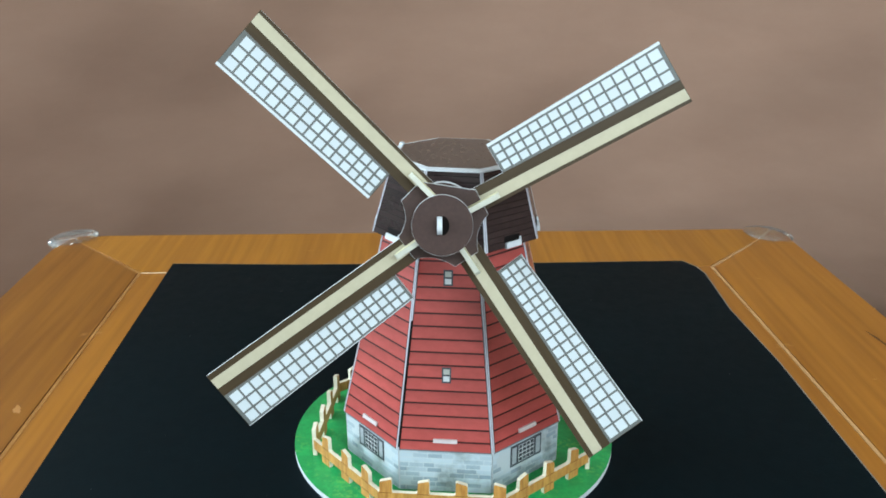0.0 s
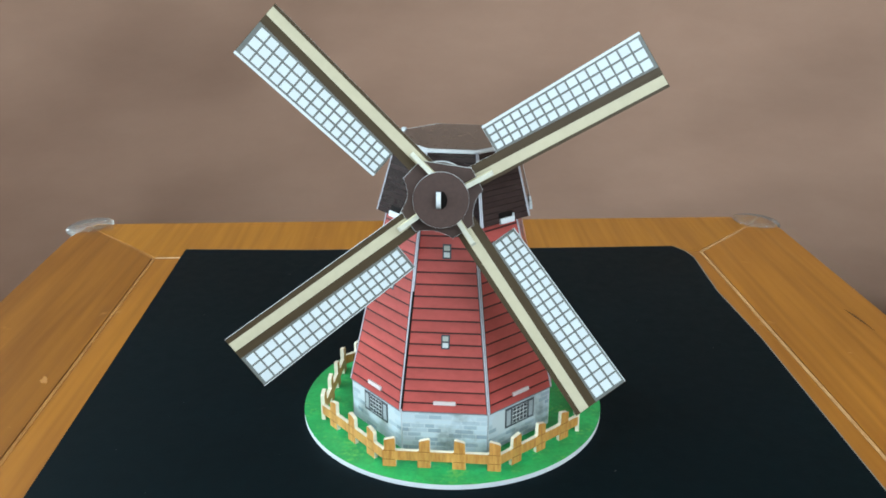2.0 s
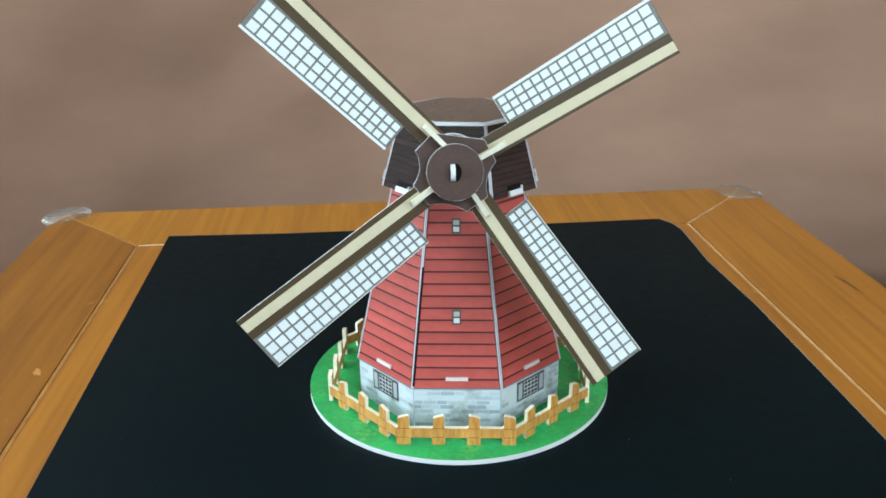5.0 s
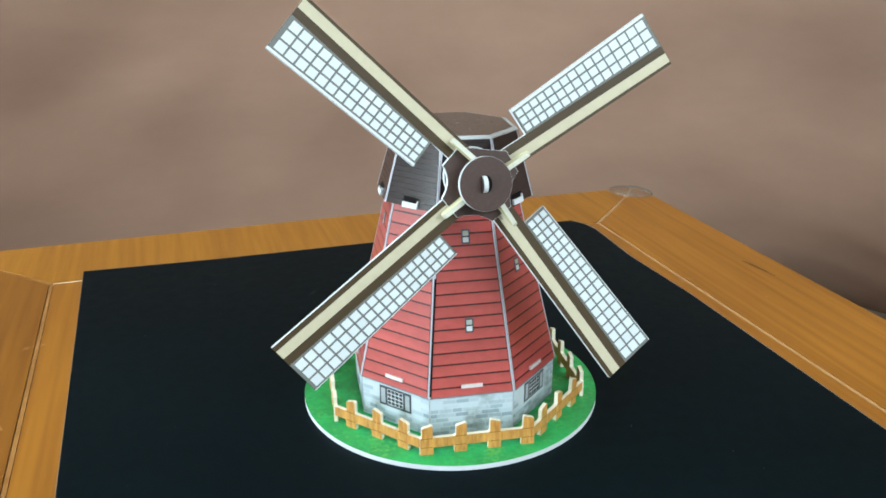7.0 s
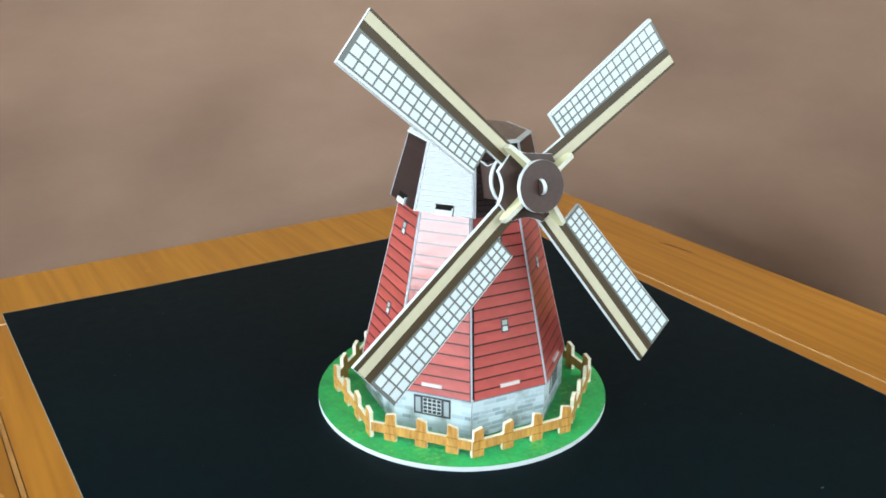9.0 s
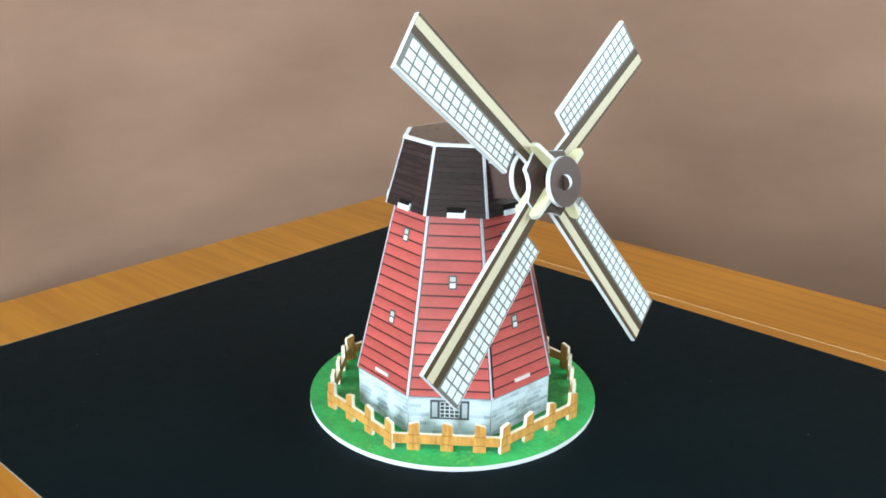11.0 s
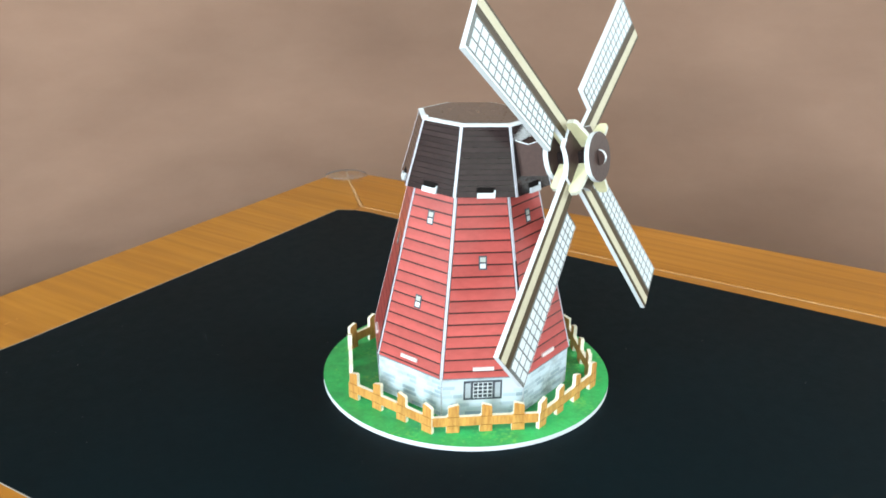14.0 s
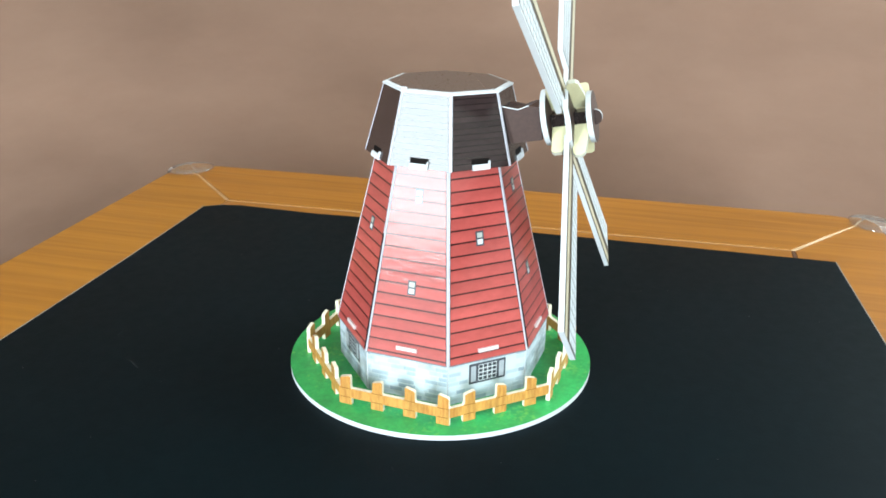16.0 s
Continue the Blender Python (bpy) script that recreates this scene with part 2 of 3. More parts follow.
def wood(name, along, early=(0.385, 0.150, 0.0165), late=(0.250, 0.088, 0.009)):
    """Warm orange lacquered pine with grain along one axis, of an early and a late wood colour."""
    m = bpy.data.materials.new(name)
    m.use_nodes = True
    n, li = m.node_tree.nodes, m.node_tree.links
    bsdf = n["Principled BSDF"]
    co = n.new("ShaderNodeTexCoord")
    mp = n.new("ShaderNodeMapping")
    mp.inputs["Scale"].default_value = (0.045, 1, 1) if along == "x" else (1, 0.045, 1)
    li.new(co.outputs["Object"], mp.inputs["Vector"])
    wob = n.new("ShaderNodeTexNoise")
    wob.inputs["Scale"].default_value, wob.inputs["Detail"].default_value = 20, 3
    wob.inputs["Distortion"].default_value = 0.35
    li.new(mp.outputs[0], wob.inputs["Vector"])
    fine = n.new("ShaderNodeTexNoise")
    fine.inputs["Scale"].default_value, fine.inputs["Detail"].default_value = 230, 4
    li.new(mp.outputs[0], fine.inputs["Vector"])
    rings = n.new("ShaderNodeMath")
    rings.operation = "MULTIPLY"
    rings.inputs[1].default_value = 54
    li.new(wob.outputs["Fac"], rings.inputs[0])
    sn = n.new("ShaderNodeMath")
    sn.operation = "SINE"
    li.new(rings.outputs[0], sn.inputs[0])
    mr = n.new("ShaderNodeMapRange")
    mr.inputs[1].default_value, mr.inputs[2].default_value = -1, 1
    mr.inputs[3].default_value, mr.inputs[4].default_value = 0.05, 0.37
    li.new(sn.outputs[0], mr.inputs[0])
    add = n.new("ShaderNodeMath")
    add.operation = "MULTIPLY_ADD"
    add.inputs[1].default_value = 0.70
    li.new(fine.outputs["Fac"], add.inputs[0])
    li.new(mr.outputs[0], add.inputs[2])
    ramp = n.new("ShaderNodeValToRGB")
    ramp.color_ramp.elements[0].position, ramp.color_ramp.elements[1].position = 0.2, 0.95
    ramp.color_ramp.elements[0].color = (*early, 1)
    ramp.color_ramp.elements[1].color = (*late, 1)
    li.new(add.outputs[0], ramp.inputs[0])
    scuff = n.new("ShaderNodeTexNoise")
    scuff.inputs["Scale"].default_value, scuff.inputs["Detail"].default_value = 38, 6
    li.new(co.outputs["Object"], scuff.inputs["Vector"])
    sm = n.new("ShaderNodeMapRange")
    sm.inputs[1].default_value, sm.inputs[2].default_value, sm.inputs[4].default_value = 0.70, 0.76, 0.5
    li.new(scuff.outputs["Fac"], sm.inputs[0])
    worn = n.new("ShaderNodeMix")
    worn.data_type = "RGBA"
    li.new(sm.outputs[0], worn.inputs[0])
    li.new(ramp.outputs[0], worn.inputs[6])
    worn.inputs[7].default_value = (0.58, 0.30, 0.10, 1)
    li.new(worn.outputs[2], bsdf.inputs["Base Color"])
    bsdf.inputs["Specular IOR Level"].default_value = 0.32
    rr = n.new("ShaderNodeMapRange")
    rr.inputs[3].default_value, rr.inputs[4].default_value = 0.30, 0.46
    li.new(fine.outputs["Fac"], rr.inputs[0])
    li.new(rr.outputs[0], bsdf.inputs["Roughness"])
    b = n.new("ShaderNodeBump")
    b.inputs["Strength"].default_value, b.inputs["Distance"].default_value = 0.15, 0.0004
    li.new(fine.outputs["Fac"], b.inputs["Height"])
    li.new(b.outputs[0], bsdf.inputs["Normal"])
    return m


def clear_plastic():
    m = bpy.data.materials.new("clear_plastic")
    m.use_nodes = True
    bsdf = m.node_tree.nodes["Principled BSDF"]
    bsdf.inputs["Base Color"].default_value = (0.98, 0.99, 0.98, 1)
    bsdf.inputs["Roughness"].default_value = 0.05
    bsdf.inputs["IOR"].default_value = 1.47
    bsdf.inputs["Transmission Weight"].default_value = 0.93
    return m


grass, plastic = grass_print(), clear_plastic()
stone = stone_print("pale_mortar_print", (0.50, 0.56, 0.59), (0.47, 0.53, 0.56))
brick_print = stone_print("pale_brick_print", (0.475, 0.56, 0.615), (0.25, 0.322, 0.378))
wood_x, wood_y = wood("lacquered_pine_lengthwise", "x"), wood("lacquered_pine_crosswise", "y")
# the same pine, darker for the west board's dimness, brighter for the north's light
wood_shaded = wood("deep_orange_lacquered_pine", "y", (0.285, 0.106, 0.0110), (0.176, 0.060, 0.0058))
wood_lit = wood("yellow_lacquered_pine", "y", (0.405, 0.165, 0.0175), (0.268, 0.099, 0.010))
cloth = mat("brown_cloth", (0.350, 0.217, 0.157), 0.85, (0.295, 0.178, 0.128), 5, 0.8, 0.35, 700, 0, (1, 1, 2.2), 0.2, stain=0.10, stain_scale=2.2)


# ---- mesh helpers ----
def part(name, bm, material, parent=None, label="", m=None):
    """Links a bmesh as one mesh object, under a thing or a part."""
    me = bpy.data.meshes.new(name)
    bm.normal_update()
    bm.to_mesh(me)
    bm.free()
    for x in material if isinstance(material, (list, tuple)) else [material]:
        me.materials.append(x)
    return place(name, me, parent, label, m)


def place(name, me, parent=None, label="", m=None):
    ob = new(name, me)
    ob.parent = parent
    if m is not None:
        ob.matrix_basis = m
    return tagged(ob, label) if label else ob


def slab(outline, thick, z=0.0, bm=None, back=1):
    """A flat board: its printed face (slot 0) looks to +z at height z, its cut edge and back take slot 1."""
    bm = bm or bmesh.new()
    top = [bm.verts.new((x, y, z)) for x, y in outline]
    low = [bm.verts.new((x, y, z - thick)) for x, y in outline]
    bm.faces.new(top).material_index = 0
    bm.faces.new(low[::-1]).material_index = back
    for i in range(len(top)):
        j = (i + 1) % len(top)
        bm.faces.new((top[j], top[i], low[i], low[j])).material_index = 1
    return bm


def rect(x0, y0, x1, y1):
    return [(x0, y0), (x1, y0), (x1, y1), (x0, y1)]


def circle(r, n=64, cx=0.0, cy=0.0):
    return [(cx + r * math.cos(2 * math.pi * i / n), cy + r * math.sin(2 * math.pi * i / n)) for i in range(n)]


def bevelled(bm, width, segments=2, angle=30):
    edges = [e for e in bm.edges if len(e.link_faces) == 2 and e.calc_face_angle(0) > radians(angle)]
    bmesh.ops.bevel(bm, geom=edges, offset=width, segments=segments, affect="EDGES", profile=0.5)
    return bm


def box(x0, y0, z0, x1, y1, z1, bm=None):
    return slab(rect(x0, y0, x1, y1), z1 - z0, z1, bm)


def basis(o, ex, ey):
    """A pose from an origin and two axes; the third is their cross product."""
    ex = Vector(ex).normalized()
    ez = ex.cross(Vector(ey)).normalized()
    ey = ez.cross(ex)
    return Matrix.Translation(Vector(o)) @ Matrix((ex, ey, ez)).transposed().to_4x4()


# ---- the room ----
def wall(name, m, w, h, holes=()):
    """A wall 0.1 m thick, w wide and h high, from its lower corner, with openings (x0, x1, y0, y1)."""
    bm = bmesh.new()
    x = 0.0
    for x0, x1, y0, y1 in sorted(holes):
        slab(rect(x, 0, x0, h), 0.1, 0, bm)
        slab(rect(x0, 0, x1, y0), 0.1, 0, bm)
        slab(rect(x0, y1, x1, h), 0.1, 0, bm)
        x = x1
    slab(rect(x, 0, w, h), 0.1, 0, bm)
    ob = part(name, bm, [wall_paint, wall_paint], None, "plain beige painted room wall", m)
    return tagged(ob, category="wall", kind="structure")


H = 2.4
def openings(line):
    return [(a, b, sill, head) for side, a, b, sill, head, _ in WINDOWS if side is line]


wall("wall_west", basis(WEST[0], WEST[1], (0, 0, 1)), 2 * ROOM, H, openings(WEST))
wall("wall_north", basis((-ROOM, ROOM, FLOOR_Z), (1, 0, 0), (0, 0, 1)), 2 * ROOM, H)
wall("wall_east", basis(EAST[0], EAST[1], (0, 0, 1)), 2 * ROOM, H, openings(EAST))
wall("wall_south", basis(SOUTH[0], SOUTH[1], (0, 0, 1)), 2 * ROOM, H, openings(SOUTH))
tagged(part("floor", box(-ROOM, -ROOM, FLOOR_Z - 0.1, ROOM, ROOM, FLOOR_Z), [floor_mat, floor_mat], None,
            "dark oak floor of the room"), category="floor", kind="structure")
tagged(part("ceiling", box(-ROOM, -ROOM, FLOOR_Z + H, ROOM, ROOM, FLOOR_Z + H + 0.1), [wall_paint, wall_paint], None,
            "plain beige painted ceiling"), category="ceiling", kind="structure")
for i, (line, a, b, sill, head, _) in enumerate(WINDOWS):
    win = new(f"window_{i + 1}")
    win.matrix_basis = basis(line[0], line[1], (0, 0, 1)) @ Matrix.Translation((a, sill, 0))
    tagged(win, "white painted window letting in daylight", "window", kind="structure")
    w, h = b - a, head - sill
    for r in (rect(0, 0, w, 0.04), rect(0, h - 0.04, w, h), rect(0, 0.04, 0.04, h - 0.04), rect(w - 0.04, 0.04, w, h - 0.04)):
        part("window_frame", slab(r, 0.04, -0.03), [sill_white, sill_white], win)
    part("window_sill", box(-0.03, -0.025, 0.003, w + 0.03, -0.002, 0.08), [sill_white, sill_white], win)


CLOTH_R = 1.02


def backdrop():
    """Brown cloth hung in a wide curve behind the table, with soft hanging folds."""
    bm = bmesh.new()
    cols, rows = 190, 64
    grid = []
    for i in range(cols + 1):
        a = radians(-23 + 168 * i / cols)
        # it hangs nearer to the table towards the west
        hang = CLOTH_R - 0.08 * max(0.0, math.tanh((math.degrees(a) - 85) / 40) + 0.70)
        # the foot of the cloth rolls back under itself, lower at its eastern end
        near = min(1.0, max(0.0, (math.degrees(a) - 12) / 22))
        near = near * near * (3 - 2 * near)
        foot = 0.06 + 0.190 * near
        roll = min(0.17, foot - 0.006)
        line = []
        for j in range(rows + 1):
            s = j / rows
            if s < 0.3:
                q = (1 - s / 0.3) * math.pi / 2
                r, z = hang + roll * (1 - math.cos(q)), foot - roll * math.sin(q)
            else:
                r, z = hang, foot + (s - 0.3) / 0.7 * (1.57 - foot)
            k = min(1.0, z / 0.2 + 0.35)
            f = 0.030 * noise.noise(Vector((a * 2.3 + z, z * 2.6, 0.3))) + 0.011 * noise.noise(Vector((a * 5 + z * 4, z * 7.5, 4.0)))
            crease = near * max(0.0, 1 - abs(z - 0.22) / 0.2)
            f += 0.004 * crease * noise.noise(Vector((a * 7 + z * 5, z * 22 - a * 4, 8.0)))
            r += f * k
            line.append(bm.verts.new((r * math.cos(a), r * math.sin(a), FLOOR_Z + 0.006 + z)))
        grid.append(line)
    for i in range(cols):
        for j in range(rows):
            f = bm.faces.new((grid[i][j], grid[i][j + 1], grid[i + 1][j + 1], grid[i + 1][j]))
            f.smooth = True
    ob = part("backdrop", bm, cloth, None, "plain brown cloth hung in soft folds behind the table")
    so = ob.modifiers.new("thickness", "SOLIDIFY")
    so.thickness, so.offset = 0.003, -1
    return tagged(ob, category="backdrop", kind="structure")


backdrop()

# ---- the table ----
TOP = -0.0009
INNER, OUTER, GAP = 0.2195, 0.305, 0.0017


def rounded_corner(cx, cy, r, a0, a1, n=8):
    return [(cx + r * math.cos(radians(a0 + (a1 - a0) * i / n)), cy + r * math.sin(radians(a0 + (a1 - a0) * i / n))) for i in range(n + 1)]


def out_of_square(x, y):
    """The table is a little out of square."""
    return (x + 0.018 * (0.16 - y), y)


def table():
    t = new("table")
    t.matrix_basis = pose(-0.0125, 0.012, TOP, 0, 0, 6.6)
    tagged(t, "square lacquered pine table with mitred frame boards", "table")
    r = 0.035
    c = OUTER - r
    near = 0.291
    # outer and inner corners, going round from the far right one
    outer = [(OUTER, OUTER), (-OUTER, OUTER), (-OUTER, -near), (OUTER, -near)]
    arcs = []
    for (x, y), a0 in zip(outer, (0, 90, 180, 270)):
        arcs.append(rounded_corner(x - math.copysign(r, x), y - math.copysign(r, y), r, a0, a0 + 90, 12))
    inner = [(INNER, INNER), (-INNER, INNER), (-INNER, -INNER), (INNER, -INNER)]
    for k in range(4):
        k2 = (k + 1) % 4
        pts = [inner[k], *arcs[k][6:], *arcs[k2][:7], inner[k2]]
        mx, my = sum(p[0] for p in (inner[k], inner[k2])) / 2, sum(p[1] for p in (inner[k], inner[k2])) / 2
        # draw the board in by half a groove along its mitres and its inner edge
        moved = []
        for x, y in pts:
            dx = -math.copysign(GAP * 0.7, x - mx) if k % 2 == 0 else math.copysign(GAP, mx)
            dy = -math.copysign(GAP * 0.7, y - my) if k % 2 else math.copysign(GAP, my)
            edge = (x, y) in (inner[k], inner[k2])
            moved.append((x + (dx if k % 2 == 0 or edge else 0), y + (dy if k % 2 or edge else 0)))
        # north and west boards carry their light and shade in the wood colour
        part("frame_board", bevelled(slab([out_of_square(*p) for p in moved], 0.022), 0.0006, 2), [(wood_lit, wood_shaded, wood_y, wood_y)[k]] * 2, t)
        corner = out_of_square(*inner[k])
        d = Vector(out_of_square(*arcs[k][6])) - Vector(corner)
        m = basis((*corner, -0.0003), (d.x, d.y, 0), (-d.y, d.x, 0))
        # each mitre's glint or dimness is painted by its groove colour
        part("groove", slab(rect(0.0, -0.0015, d.length - 0.004, 0.0015), 0.0015), [groove_faint if k == 1 else groove_mid if k == 0 else groove_lit] * 2, t, "lacquered groove, lit or dim by its colour", m)
    q = INNER - GAP
    part("centre_panel", bevelled(slab([out_of_square(*p) for p in rect(-q, -q, q, q)], 0.018), 0.0006, 2), [wood_y, wood_y], t)
    for k in range(4):
        corner, d = out_of_square(*inner[k]), Vector(out_of_square(*inner[(k + 1) % 4])) - Vector(out_of_square(*inner[k]))
        m = basis((*corner, -0.0003), (d.x, d.y, 0), (-d.y, d.x, 0))
        half = d.length / 2
        # likewise each side's groove, by halves, has its light painted in
        for x0, x1, look_of in ((0.001, half, (groove_faint, groove_dim, groove_lit, groove_amber)[k]), (half, d.length - 0.001, (groove_lit, groove_dim, gouge_groove_dark, groove_amber)[k])):
            part("groove", slab(rect(x0, -0.0012, x1, 0.0012), 0.0015), [look_of, look_of], t, "lacquered groove, lit or dim by its colour", m)
    gouge = [(0.0088, 0.0), (0.0068, 0.012), (0.0040, 0.024), (0.0, 0.033), (0.0028, 0.022), (0.0058, 0.011)]
    part("gouge", slab(gouge, 0.0003, 0.00015), [gouge_groove_dark, gouge_groove_dark], t, "dark gouge in the lacquer", t.matrix_basis.inverted() @ Matrix.Translation((0.2560, 0.115, TOP)))
    part("backing", box(-c, -0.25, -0.030, c, c, -0.0225), [leg_wood, leg_wood], t)
    for k in range(4):
        part("apron", bevelled(box(-0.235, 0.247, -0.095, 0.235, 0.267, -0.0305), 0.002), [wood_x, wood_x], t, "", pose(0, 0, 0, 0, 0, 90 * k))
    low = FLOOR_Z - TOP
    for sx in (-1, 1):
        for sy in (-1, 1):
            bm = bmesh.new()
            rings = []
            for z, h in ((low, 0.017), (low + 0.01, 0.019), (-0.0305, 0.026)):
                rings.append([bm.verts.new((sx * 0.258 + dx * h, sy * 0.258 + dy * h, z)) for dx, dy in ((-1, -1), (1, -1), (1, 1), (-1, 1))])
            for a, b in zip(rings, rings[1:]):
                for i in range(4):
                    bm.faces.new((a[i], a[(i + 1) % 4], b[(i + 1) % 4], b[i]))
            bm.faces.new(rings[0][::-1])
            bm.faces.new(rings[-1])
            part("leg", bevelled(bm, 0.003), leg_wood, t)
    return t


tbl = table()


def corner_guard(k):
    """A clear soft-plastic guard capping a table corner: a flat rounded cushion."""
    bm = bmesh.new()
    rows, cols = 12, 24
    R, rise = 0.0156, 0.0048
    grid = []
    for j in range(rows + 1):
        q = math.pi * j / rows
        grid.append([bm.verts.new((R * math.sin(q) * math.cos(2 * math.pi * i / cols) * (1.0 + 0.05 * math.cos(4 * math.pi * i / cols)),
                                   1.38 * R * math.sin(q) * math.sin(2 * math.pi * i / cols),
                                   rise * math.cos(q) * (1.0 if q < math.pi / 2 else 2.0))) for i in range(cols)])
    for j in range(rows):
        for i in range(cols):
            f = bm.faces.new((grid[j][i], grid[j + 1][i], grid[j + 1][(i + 1) % cols], grid[j][(i + 1) % cols]))
            f.smooth = True
    bmesh.ops.remove_doubles(bm, verts=bm.verts, dist=1e-6)
    bm.normal_update()
    bmesh.ops.recalc_face_normals(bm, faces=bm.faces)
    at = {0: (0.241, 0.335), 1: (-0.345, 0.276), 3: (0.3175, -0.2395)}[k]
    ob = part("corner_guard", bm, plastic, None, "clear plastic guard capping a table corner", pose(*at, TOP, 0, 0, 6.6 + 45 + 90 * k))
    return tagged(ob, category="corner guard", group="table corner guards")


for k in (0, 1, 3):
    corner_guard(k)


def black_sheet():
    """Thin black card laid over the middle of the table."""
    # a slightly crooked cut, with one corner clipped
    outline = [(-0.238, 0.2235), (-0.167, -0.279), (0.030, -0.243), (0.2235, -0.2075), (0.2100, -0.085), (0.2015, -0.013), (0.1885, 0.097), (0.1755, 0.172), (0.1705, 0.238), (0.166, 0.252), (0.1575, 0.2635), (0.05, 0.2500), (-0.04, 0.2405), (-0.14, 0.2300)]
    bm = slab(outline, 0.0004, -0.0001)
    cx, cy = sum(p[0] for p in outline) / len(outline), sum(p[1] for p in outline) / len(outline)
    grown = []
    for x, y in outline:
        d = math.hypot(x - cx, y - cy)
        grown.append((x + (0.0011 if x > 0.15 else (x - cx) / d * 0.0005), y + 0.0014 if y > 0.2 else y + (y - cy) / d * 0.0009))
    under = slab(grown, 0.00035, -0.00052)
    bmesh.ops.recalc_face_normals(bm, faces=bm.faces)
    bm.normal_update()
    ob = part("black_sheet", bm, [sheet_black, sheet_side], None, "thin matt black card laid over the wooden table")
    part("backing", under, [sheet_edge, sheet_edge], ob, "pale grey paper backing")
    return tagged(ob, category="sheet")


black_sheet()


def blob(cx, cy, rx, ry, turn, seed):
    """An uneven flat patch."""
    rnd = random.Random(seed)
    pts = []
    for i in range(14):
        a = 2 * math.pi * i / 14
        k = rnd.uniform(0.55, 1.0)
        x, y = rx * k * math.cos(a), ry * k * math.sin(a)
        c, d = math.cos(radians(turn)), math.sin(radians(turn))
        pts.append((cx + x * c - y * d, cy + x * d + y * c))
    return pts


for i, (x, y, rx, ry, turn) in enumerate([(0.2385, 0.0815, 0.0018, 0.0009, 20), (-0.241, 0.006, 0.0060, 0.0026, -60), (-0.138, 0.2625, 0.0030, 0.0009, 10),
                                          (-0.131, 0.2640, 0.0016, 0.0006, 10), (0.275, 0.184, 0.0030, 0.0006, 60)]):
    part("scuff", slab(blob(x, y, rx, ry, turn, i), 0.0002, TOP + 0.00012), [scuff_wood, scuff_wood], tbl, "pale scuff in the lacquer", tbl.matrix_basis.inverted())
sheet = bpy.data.objects["black_sheet"]
for i, (x, y, rx, ry, turn) in enumerate([(-0.0435, 0.181, 0.0042, 0.0012, 15), (-0.0705, 0.149, 0.0050, 0.0010, 62), (-0.068, 0.154, 0.0026, 0.0008, 75), (-0.104, -0.015, 0.0022, 0.0005, 40)]):
    part("smudge", slab(blob(x, y, rx, ry, turn, i + 9), 0.0001, 0.0), [smudge_grey, smudge_grey], sheet, "faint grey smudge on the card")


def dust():
    """Pale specks and lint lying on the black card."""
    bm = bmesh.new()
    rnd = random.Random(5)
    for _ in range(34):
        x, y = rnd.uniform(-0.19, 0.17), rnd.uniform(-0.21, 0.21)
        if math.hypot(x, y) < 0.09:
            continue
        r, a = rnd.uniform(0.00012, 0.00034), rnd.uniform(0, 3.14)
        long = rnd.choice((1.0, 1.3, 1.0, 3.0))
        pts = [(x + r * (long * math.cos(t) * math.cos(a) - math.sin(t) * math.sin(a)), y + r * (long * math.cos(t) * math.sin(a) + math.sin(t) * math.cos(a))) for t in (0, 1.05, 2.1, 3.14, 4.19, 5.24)]
        slab(pts, 0.00012, 0.00004, bm)
    return tagged(part("dust", bm, [dust_grey, dust_grey], None, "pale dust specks lying on the black card"), category="dust", kind="stuff")


dust()

# ---- the windmill model ----
BOARD = 0.0024
mill = new("windmill_model")
tagged(mill, "foam board puzzle windmill with red tower on a green disc", "model windmill")
T8 = math.tan(math.pi / 8)

disc = bevelled(slab(circle(0.0809, 128, -0.0008, 0.0013), 0.0026, 0.0026), 0.0002, 1)
part("base_disc", disc, [grass, foam], mill, "round green grass-printed base with white cut edge")


def facet(k, apo, z, lean_apo, top_z):
    """The pose of one of eight facets: origin at the middle of its lower edge, y up its slope, z outwards."""
    turn = pose(0, 0, 0, 0, 0, -45 * k)
    m = basis((0, -apo, z), (1, 0, 0), (0, apo - lean_apo, top_z - z))
    return turn @ m, math.hypot(apo - lean_apo, top_z - z)


def frustum(levels, phase=22.5):
    """An eight-sided body through (vertex radius, z) levels."""
    bm = bmesh.new()
    rings = [[bm.verts.new((r * math.cos(radians(45 * i + phase)), r * math.sin(radians(45 * i + phase)), z)) for i in range(8)] for r, z in levels]
    for a, b in zip(rings, rings[1:]):
        for i in range(8):
            bm.faces.new((a[i], a[(i + 1) % 8], b[(i + 1) % 8], b[i]))
    bm.faces.new(rings[0][::-1])
    bm.faces.new(rings[-1])
    return bm


SEC = 1 / math.cos(math.pi / 8)
S_APO, S_TOP = 0.0516, 0.0256
B_APO, B_Z, T_APO, T_Z = 0.0526, 0.0250, 0.0314, 0.1190
C_APO, C_Z, D_APO, D_Z = 0.0377, 0.1159, 0.0289, 0.1497

part("inner_body", frustum([((S_APO - 0.0006) * SEC, 0.0027), ((S_APO - 0.0006) * SEC, S_TOP), ((B_APO - 0.0010) * SEC, B_Z + 0.0006),
                            ((T_APO - 0.0008) * SEC, T_Z)]), seam, mill, "dark gaps between the panels")

